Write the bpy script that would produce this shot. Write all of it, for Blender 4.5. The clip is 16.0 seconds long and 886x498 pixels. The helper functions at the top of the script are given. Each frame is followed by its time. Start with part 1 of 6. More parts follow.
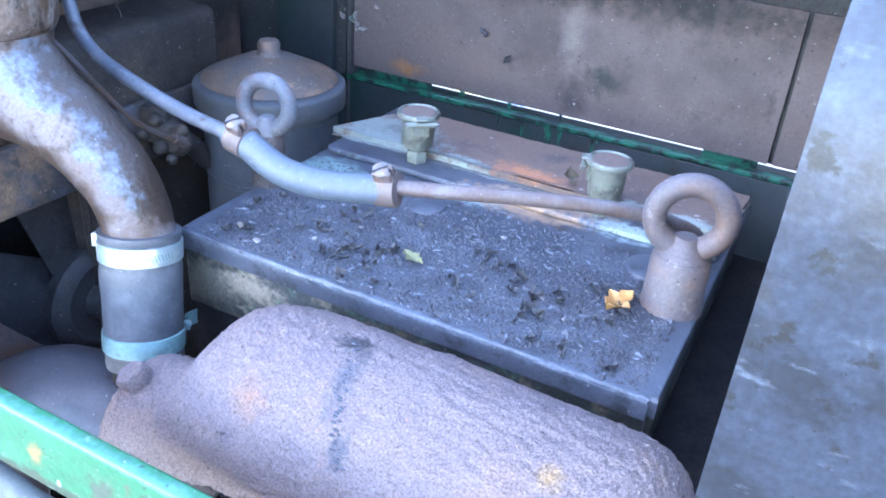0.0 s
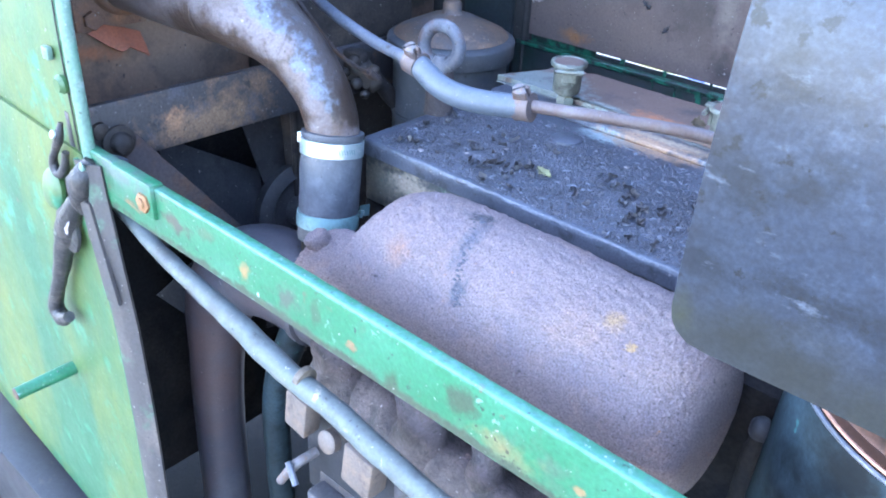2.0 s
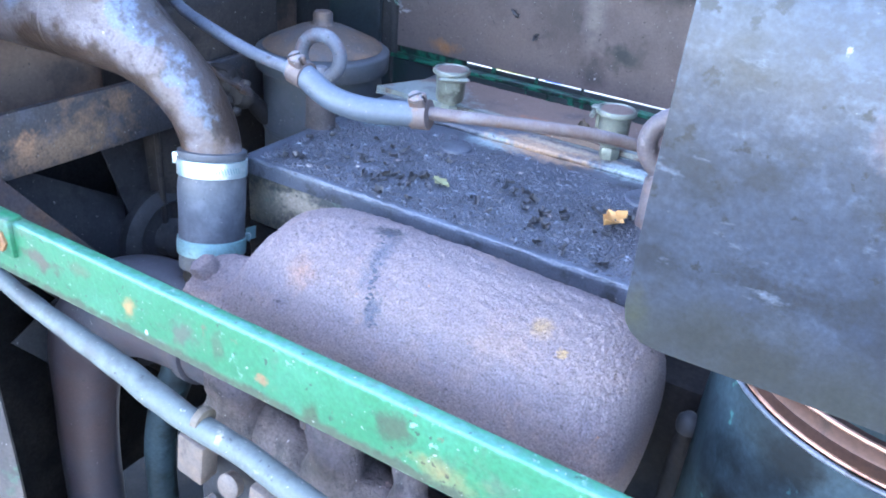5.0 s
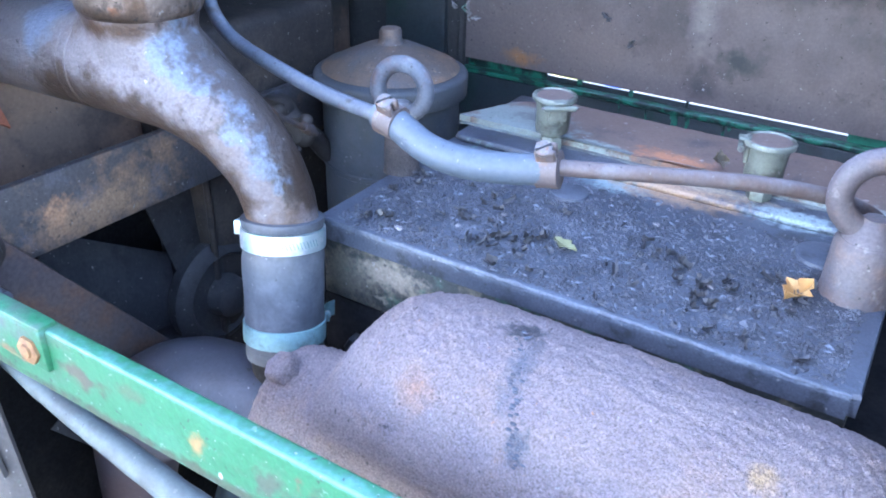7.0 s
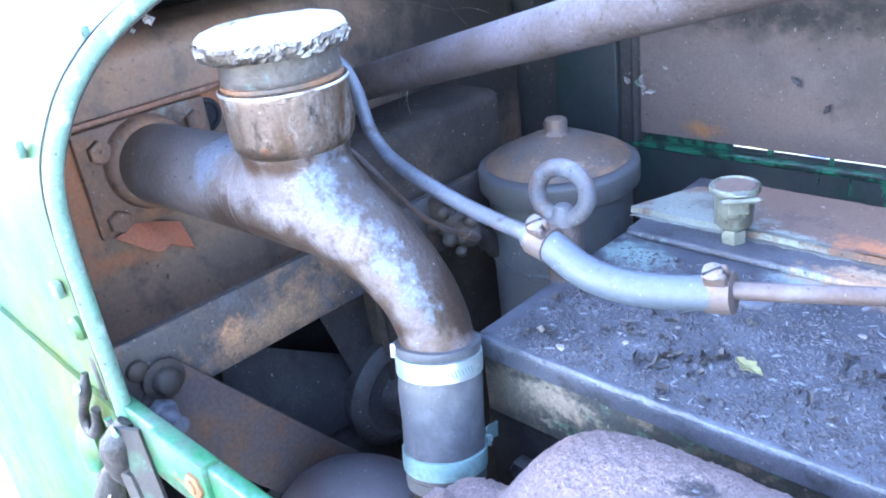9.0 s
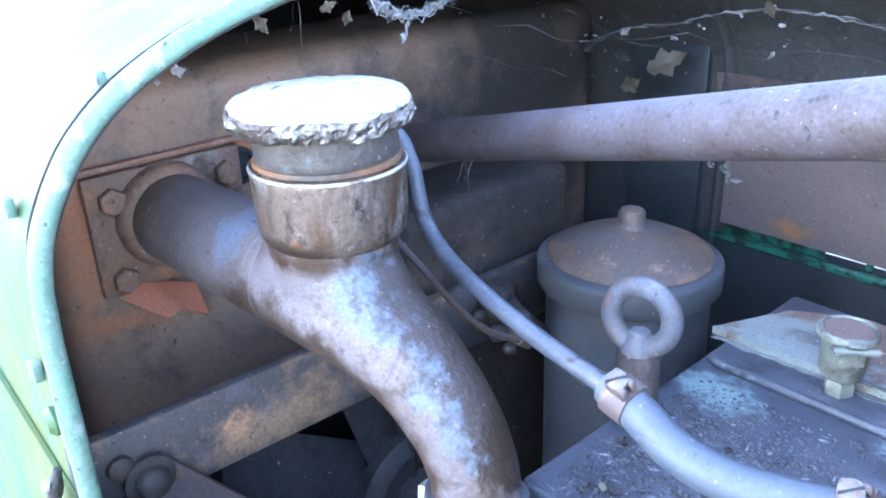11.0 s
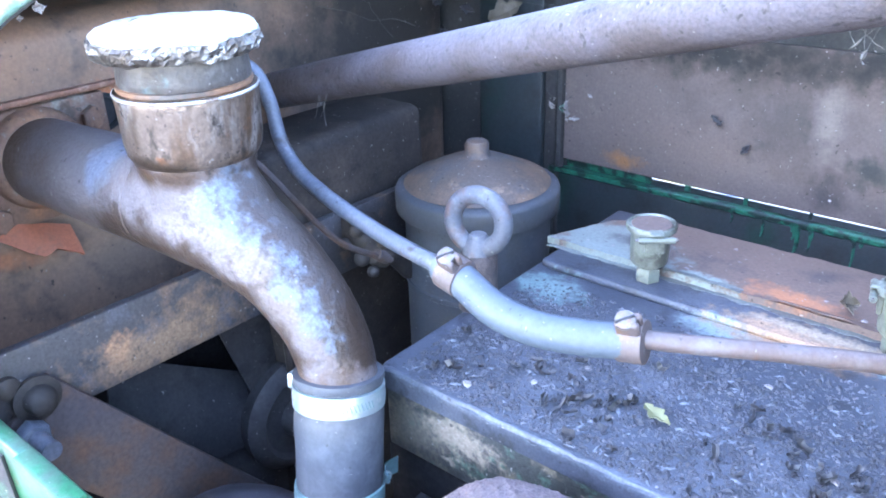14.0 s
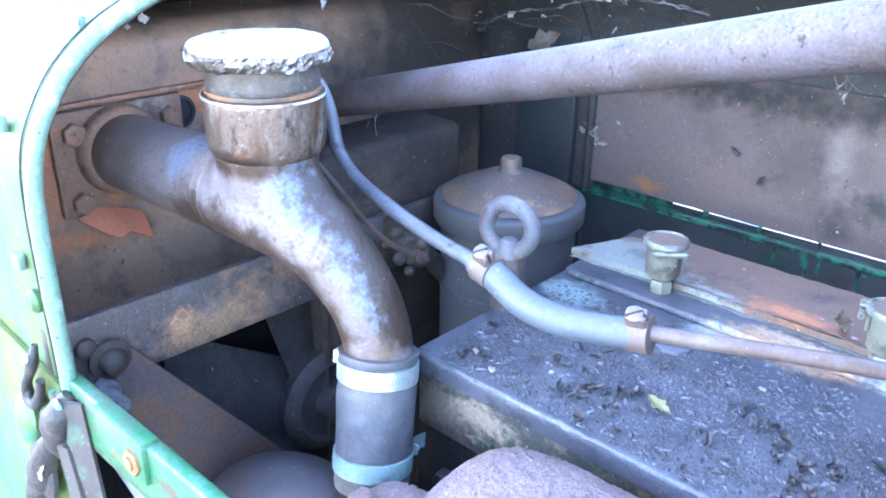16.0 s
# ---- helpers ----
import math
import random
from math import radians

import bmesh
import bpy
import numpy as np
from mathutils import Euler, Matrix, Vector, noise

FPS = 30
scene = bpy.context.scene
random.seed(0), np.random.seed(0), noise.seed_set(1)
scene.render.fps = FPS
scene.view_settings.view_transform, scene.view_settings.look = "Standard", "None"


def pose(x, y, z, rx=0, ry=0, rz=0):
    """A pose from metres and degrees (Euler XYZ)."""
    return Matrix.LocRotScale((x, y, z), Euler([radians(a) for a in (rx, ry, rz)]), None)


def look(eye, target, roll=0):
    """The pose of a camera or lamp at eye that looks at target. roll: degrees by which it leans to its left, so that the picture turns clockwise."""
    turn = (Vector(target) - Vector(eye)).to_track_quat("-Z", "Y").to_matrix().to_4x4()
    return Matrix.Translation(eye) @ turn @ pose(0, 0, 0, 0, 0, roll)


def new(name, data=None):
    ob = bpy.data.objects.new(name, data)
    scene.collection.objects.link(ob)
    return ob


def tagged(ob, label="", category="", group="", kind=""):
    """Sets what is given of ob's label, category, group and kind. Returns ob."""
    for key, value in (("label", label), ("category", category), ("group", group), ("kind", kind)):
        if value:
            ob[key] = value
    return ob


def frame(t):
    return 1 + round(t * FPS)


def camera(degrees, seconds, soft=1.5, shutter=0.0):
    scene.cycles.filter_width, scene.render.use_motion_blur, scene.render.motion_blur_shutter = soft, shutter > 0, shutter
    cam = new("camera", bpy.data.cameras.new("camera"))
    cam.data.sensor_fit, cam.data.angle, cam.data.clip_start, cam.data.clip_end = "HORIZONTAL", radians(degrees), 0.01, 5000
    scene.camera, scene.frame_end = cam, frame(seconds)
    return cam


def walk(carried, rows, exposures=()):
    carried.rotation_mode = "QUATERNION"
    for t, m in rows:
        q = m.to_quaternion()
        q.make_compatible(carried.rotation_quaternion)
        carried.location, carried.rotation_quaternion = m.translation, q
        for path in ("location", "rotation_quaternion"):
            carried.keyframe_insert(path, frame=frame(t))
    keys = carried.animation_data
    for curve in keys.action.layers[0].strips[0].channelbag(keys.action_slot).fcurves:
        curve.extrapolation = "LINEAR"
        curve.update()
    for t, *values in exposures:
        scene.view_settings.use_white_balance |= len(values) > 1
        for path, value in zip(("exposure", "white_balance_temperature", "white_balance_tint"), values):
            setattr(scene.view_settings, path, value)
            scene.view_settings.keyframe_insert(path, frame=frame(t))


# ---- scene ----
cam = camera(57.1, 16.0, 1.9)
PATH = [
    (0, (0.042, 0.059, 1.573), (-0.717, 1.621, 0.581), 4.5),
    (0.5, (0.12, 0.014, 1.596), (-0.811, 1.517, 0.661), 4.8),
    (1, (0.145, -0.005, 1.604), (-0.916, 1.437, 0.714), 4.1),
    (1.5, (0.161, -0.01, 1.599), (-0.946, 1.387, 0.692), 2.2),
    (2, (0.143, -0.027, 1.573), (-0.978, 1.281, 0.558), 3.1),
    (2.2, (0.132, -0.045, 1.561), (-0.848, 1.416, 0.611), 6.3),
    (2.4, (0.117, -0.051, 1.54), (-0.758, 1.419, 0.504), 7.6),
    (2.5, (0.113, -0.05, 1.545), (-0.752, 1.433, 0.518), 6.8),
    (3, (0.085, -0.042, 1.562), (-0.717, 1.533, 0.626), 6.1),
    (3.2, (0.08, -0.039, 1.564), (-0.728, 1.535, 0.632), 6.0),
    (5.3, (0.107, -0.024, 1.556), (-0.769, 1.5, 0.603), 4.1),
    (5.5, (0.108, -0.018, 1.566), (-0.815, 1.507, 0.66), 3.2),
    (6, (0.115, -0.01, 1.566), (-0.912, 1.452, 0.668), 1.8),
    (6.5, (0.104, 0.016, 1.563), (-0.937, 1.449, 0.632), 0.3),
    (7, (-0.009, 0.05, 1.547), (-0.916, 1.536, 0.561), 1.6),
    (7.5, (-0.05, 0.056, 1.542), (-0.83, 1.599, 0.536), 2.9),
    (8, (-0.035, 0.075, 1.541), (-0.995, 1.518, 0.543), -1.4),
    (8.5, (-0.005, 0.093, 1.546), (-1.196, 1.396, 0.605), -6.5),
    (9, (-0.015, 0.1, 1.57), (-1.335, 1.334, 0.712), -7.7),
    (9.2, (-0.022, 0.094, 1.583), (-1.387, 1.299, 0.756), -5.6),
    (11.3, (-0.093, 0.161, 1.583), (-1.469, 1.376, 0.789), -1.2),
    (11.5, (-0.092, 0.151, 1.58), (-1.434, 1.418, 0.81), 0.6),
    (12, (-0.089, 0.14, 1.577), (-1.337, 1.468, 0.754), -0.1),
    (12.5, (-0.08, 0.145, 1.572), (-1.3, 1.521, 0.787), -2.1),
    (13, (-0.084, 0.138, 1.571), (-1.267, 1.525, 0.748), -2.0),
    (13.5, (-0.062, 0.137, 1.57), (-1.225, 1.526, 0.723), -1.6),
    (14, (-0.028, 0.123, 1.571), (-1.205, 1.492, 0.711), -1.8),
    (14.5, (-0.005, 0.102, 1.578), (-1.206, 1.447, 0.714), -1.1),
    (15, (0.004, 0.081, 1.585), (-1.2, 1.439, 0.744), 0.3),
    (15.5, (0.01, 0.074, 1.589), (-1.186, 1.451, 0.77), 1.0),
    (16, (0.005, 0.075, 1.583), (-1.231, 1.421, 0.77), 0.9),
]
walk(cam, [(t, look(eye, target, roll)) for t, eye, target, roll in PATH], [(0.0, 4.20, 6180, 16), (2.0, 3.96, 6080, 16), (3.0, 3.92, 6080, 16), (6.0, 3.94, 6120, 16), (8.0, 4.14, 6250, 16), (9.3, 4.46, 6380, 17), (11.3, 4.20, 6420, 17), (12.3, 4.46, 6420, 17), (16.0, 4.50, 6400, 17)])

# ---- light ----
SUN_AZ, SUN_EL = 245.0, 50.0      # degrees: towards the sun, from +x anticlockwise
world = bpy.data.worlds.new("world")
scene.world = world
world.use_nodes = True
wn = world.node_tree
sky = wn.nodes.new("ShaderNodeTexSky")
sky.sky_type = "NISHITA"
sky.sun_disc = False
sky.dust_density = 0.35
sky.sun_elevation = radians(SUN_EL)
sky.sun_rotation = radians(90.0 - SUN_AZ)
wn.links.new(sky.outputs["Color"], wn.nodes["Background"].inputs["Color"])
wn.nodes["Background"].inputs["Strength"].default_value = 0.15
sun_way = Vector((math.cos(radians(SUN_AZ)) * math.cos(radians(SUN_EL)), math.sin(radians(SUN_AZ)) * math.cos(radians(SUN_EL)), math.sin(radians(SUN_EL))))
sun_data = bpy.data.lights.new("sun", "SUN")
sun_data.energy, sun_data.angle, sun_data.color = 1.06, radians(0.53), (1.0, 0.95, 0.86)
sun = new("sun", sun_data)
sun.matrix_world = look(sun_way * 20, (0, 0, 0))


# ---- materials ----
def srgb(r, g, b):
    return tuple((c / 255 / 12.92) if c / 255 <= 0.04045 else ((c / 255 + 0.055) / 1.055) ** 2.4 for c in (r, g, b)) + (1.0,)


def material(name, base, rough=0.5, metal=0.0, patches=(), grain=(220, 0.25), bumps=((400, 0.3, 0.0006),), rough_var=0.12, spots=(), coat=0.0, specks=0.0, pits=None, spec=0.5):
    """base colour, then patches (colour, scale, edge, softness, detail, stretch xyz, roughness) laid over it by noise; grain: fine light and dark; spots: (colour, place, radius, noise scale, roughness, softness), ragged blotches at places; bumps: (scale, strength, depth)."""
    m = bpy.data.materials.new(name)
    m.use_nodes = True
    n, l = m.node_tree.nodes, m.node_tree.links
    b = n["Principled BSDF"]
    co = n.new("ShaderNodeTexCoord").outputs["Object"]

    def noise_at(scale, detail=5, stretch=None, offset=0.0):
        at = co
        if stretch or offset:
            mp = n.new("ShaderNodeMapping")
            mp.inputs["Scale"].default_value = stretch or (1, 1, 1)
            mp.inputs["Location"].default_value = (offset, offset * 0.7, -offset)
            l.new(co, mp.inputs["Vector"])
            at = mp.outputs["Vector"]
        t = n.new("ShaderNodeTexNoise")
        t.inputs["Scale"].default_value, t.inputs["Detail"].default_value, t.inputs["Roughness"].default_value = scale, detail, 0.62
        l.new(at, t.inputs["Vector"])
        return t.outputs["Fac"]

    def math_node(op, a, c, clamp=False):
        k = n.new("ShaderNodeMath")
        k.operation, k.use_clamp = op, clamp
        for i, v in enumerate((a, c)):
            if isinstance(v, (int, float)):
                k.inputs[i].default_value = v
            else:
                l.new(v, k.inputs[i])
        return k.outputs[0]

    def blend(f, a, c, mode="MIX"):
        k = n.new("ShaderNodeMix")
        k.data_type, k.blend_type = "RGBA", mode
        for i, v in ((0, f), (6, a), (7, c)):
            if isinstance(v, (int, float)):
                k.inputs[i].default_value = v
            elif isinstance(v, tuple):
                k.inputs[i].default_value = v
            else:
                l.new(v, k.inputs[i])
        return k.outputs[2]

    col = tuple(base) if len(base) == 4 else (*base, 1.0)
    rgh = math_node("ADD", math_node("MULTIPLY", math_node("SUBTRACT", noise_at(35, 4, None, 3.1), 0.5), rough_var * 2), rough)
    for i, p in enumerate(patches):
        colour, scale, edge, soft = p[:4]
        detail = p[4] if len(p) > 4 else 6
        stretch = p[5] if len(p) > 5 else None
        pr = p[6] if len(p) > 6 else None
        k = n.new("ShaderNodeMapRange")
        k.inputs["From Min"].default_value, k.inputs["From Max"].default_value = edge - soft, edge + soft
        l.new(noise_at(scale, detail, stretch, 1.7 * (i + 1)), k.inputs["Value"])
        f = k.outputs["Result"]
        col = blend(f, col, tuple(colour) if len(colour) == 4 else (*colour, 1.0))
        if pr is not None:
            q = n.new("ShaderNodeMix")
            l.new(f, q.inputs[0])
            l.new(rgh, q.inputs[2])
            q.inputs[3].default_value = pr
            rgh = q.outputs[0]
    if spots:
        place = n.new("ShaderNodeNewGeometry").outputs["Position"]
    for i, (colour, at, radius, scale, sr, soft) in enumerate(spots):
        d = n.new("ShaderNodeVectorMath")
        d.operation = "SUBTRACT"
        l.new(place, d.inputs[0])
        d.inputs[1].default_value = at
        d2 = n.new("ShaderNodeVectorMath")
        d2.operation = "MULTIPLY"
        l.new(d.outputs[0], d2.inputs[0])
        d2.inputs[1].default_value = tuple(1 / r for r in radius) if isinstance(radius, tuple) else (1 / radius,) * 3
        d3 = n.new("ShaderNodeVectorMath")
        d3.operation = "LENGTH"
        l.new(d2.outputs[0], d3.inputs[0])
        wild = math_node("MULTIPLY", math_node("SUBTRACT", noise_at(scale, 7, None, 0.37 * i), 0.5), 2.6)
        k = n.new("ShaderNodeMapRange")
        k.inputs["From Min"].default_value, k.inputs["From Max"].default_value = -soft, soft
        l.new(math_node("SUBTRACT", math_node("ADD", wild, 0.75), d3.outputs["Value"]), k.inputs["Value"])
        f = k.outputs["Result"]
        col = blend(f, col, (*colour, 1.0))
        q = n.new("ShaderNodeMix")
        l.new(f, q.inputs[0])
        l.new(rgh, q.inputs[2])
        q.inputs[3].default_value = sr
        rgh = q.outputs[0]
    if specks:                               # fine dark pits and pale dust specks
        for colour, scale, edge, off in (((0.018, 0.016, 0.015), 190, 0.715, 21.3), ((0.30, 0.285, 0.27), 260, 0.735, 33.1)):
            k = n.new("ShaderNodeMapRange")
            k.inputs["From Min"].default_value, k.inputs["From Max"].default_value = edge - 0.02 - 0.02 * specks, edge + 0.03 - 0.02 * specks
            k.inputs["To Max"].default_value = 0.75
            l.new(noise_at(scale, 2, None, off), k.inputs["Value"])
            col = blend(k.outputs["Result"], col, (*colour, 1.0))
    if pits:                                 # shade painted into the hollows of the first relief
        k = n.new("ShaderNodeMapRange")
        k.inputs["From Min"].default_value, k.inputs["From Max"].default_value = 0.53, 0.36
        l.new(noise_at(bumps[0][0], 4, None, 5.5), k.inputs["Value"])
        col = blend(math_node("MULTIPLY", k.outputs["Result"], 0.5), col, (*pits, 1.0))
    if grain:
        g = noise_at(grain[0], 3, None, 9.3)
        shade = math_node("ADD", math_node("MULTIPLY", math_node("SUBTRACT", g, 0.5), grain[1] * 4), 1.0)
        k = n.new("ShaderNodeCombineColor")
        for i in range(3):
            l.new(shade, k.inputs[i])
        col = blend(1.0, col, k.outputs[0], "MULTIPLY")
    if isinstance(col, tuple):
        b.inputs["Base Color"].default_value = col
    else:
        l.new(col, b.inputs["Base Color"])
    l.new(math_node("ADD", rgh, 0.0, True), b.inputs["Roughness"])
    b.inputs["Metallic"].default_value = metal
    b.inputs["Specular IOR Level"].default_value = spec
    if coat:
        b.inputs["Coat Weight"].default_value, b.inputs["Coat Roughness"].default_value = coat, 0.2
    last = None
    for i, (scale, strength, depth) in enumerate(bumps):
        k = n.new("ShaderNodeBump")
        k.inputs["Strength"].default_value, k.inputs["Distance"].default_value = strength, depth
        l.new(noise_at(scale, 4, None, 5.5 + i), k.inputs["Height"])
        if last:
            l.new(last, k.inputs["Normal"])
        last = k.outputs["Normal"]
    if last:
        l.new(last, b.inputs["Normal"])
    return m


OUTLET_RUN = [(-0.576, 0.343, 1.3995, 0.0282), (-0.53, 0.3455, 1.4000, 0.0288), (-0.47, 0.349, 1.4005, 0.0298), (-0.430, 0.352, 1.4010, 0.0305), (-0.402, 0.353, 1.3995, 0.0300), (-0.372, 0.356, 1.3935, 0.0272), (-0.345, 0.359, 1.380, 0.0240), (-0.324, 0.3620, 1.359, 0.0219), (-0.3155, 0.3640, 1.340, 0.0213), (-0.3118, 0.3638, 1.325, 0.0210), (-0.3105, 0.3612, 1.312, 0.0209)]


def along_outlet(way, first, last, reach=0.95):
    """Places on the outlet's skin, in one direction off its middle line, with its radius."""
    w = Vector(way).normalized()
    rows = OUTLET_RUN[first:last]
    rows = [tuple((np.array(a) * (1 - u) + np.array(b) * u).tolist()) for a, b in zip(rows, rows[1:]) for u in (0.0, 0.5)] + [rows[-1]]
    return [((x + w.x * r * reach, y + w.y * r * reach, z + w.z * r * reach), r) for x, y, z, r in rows]


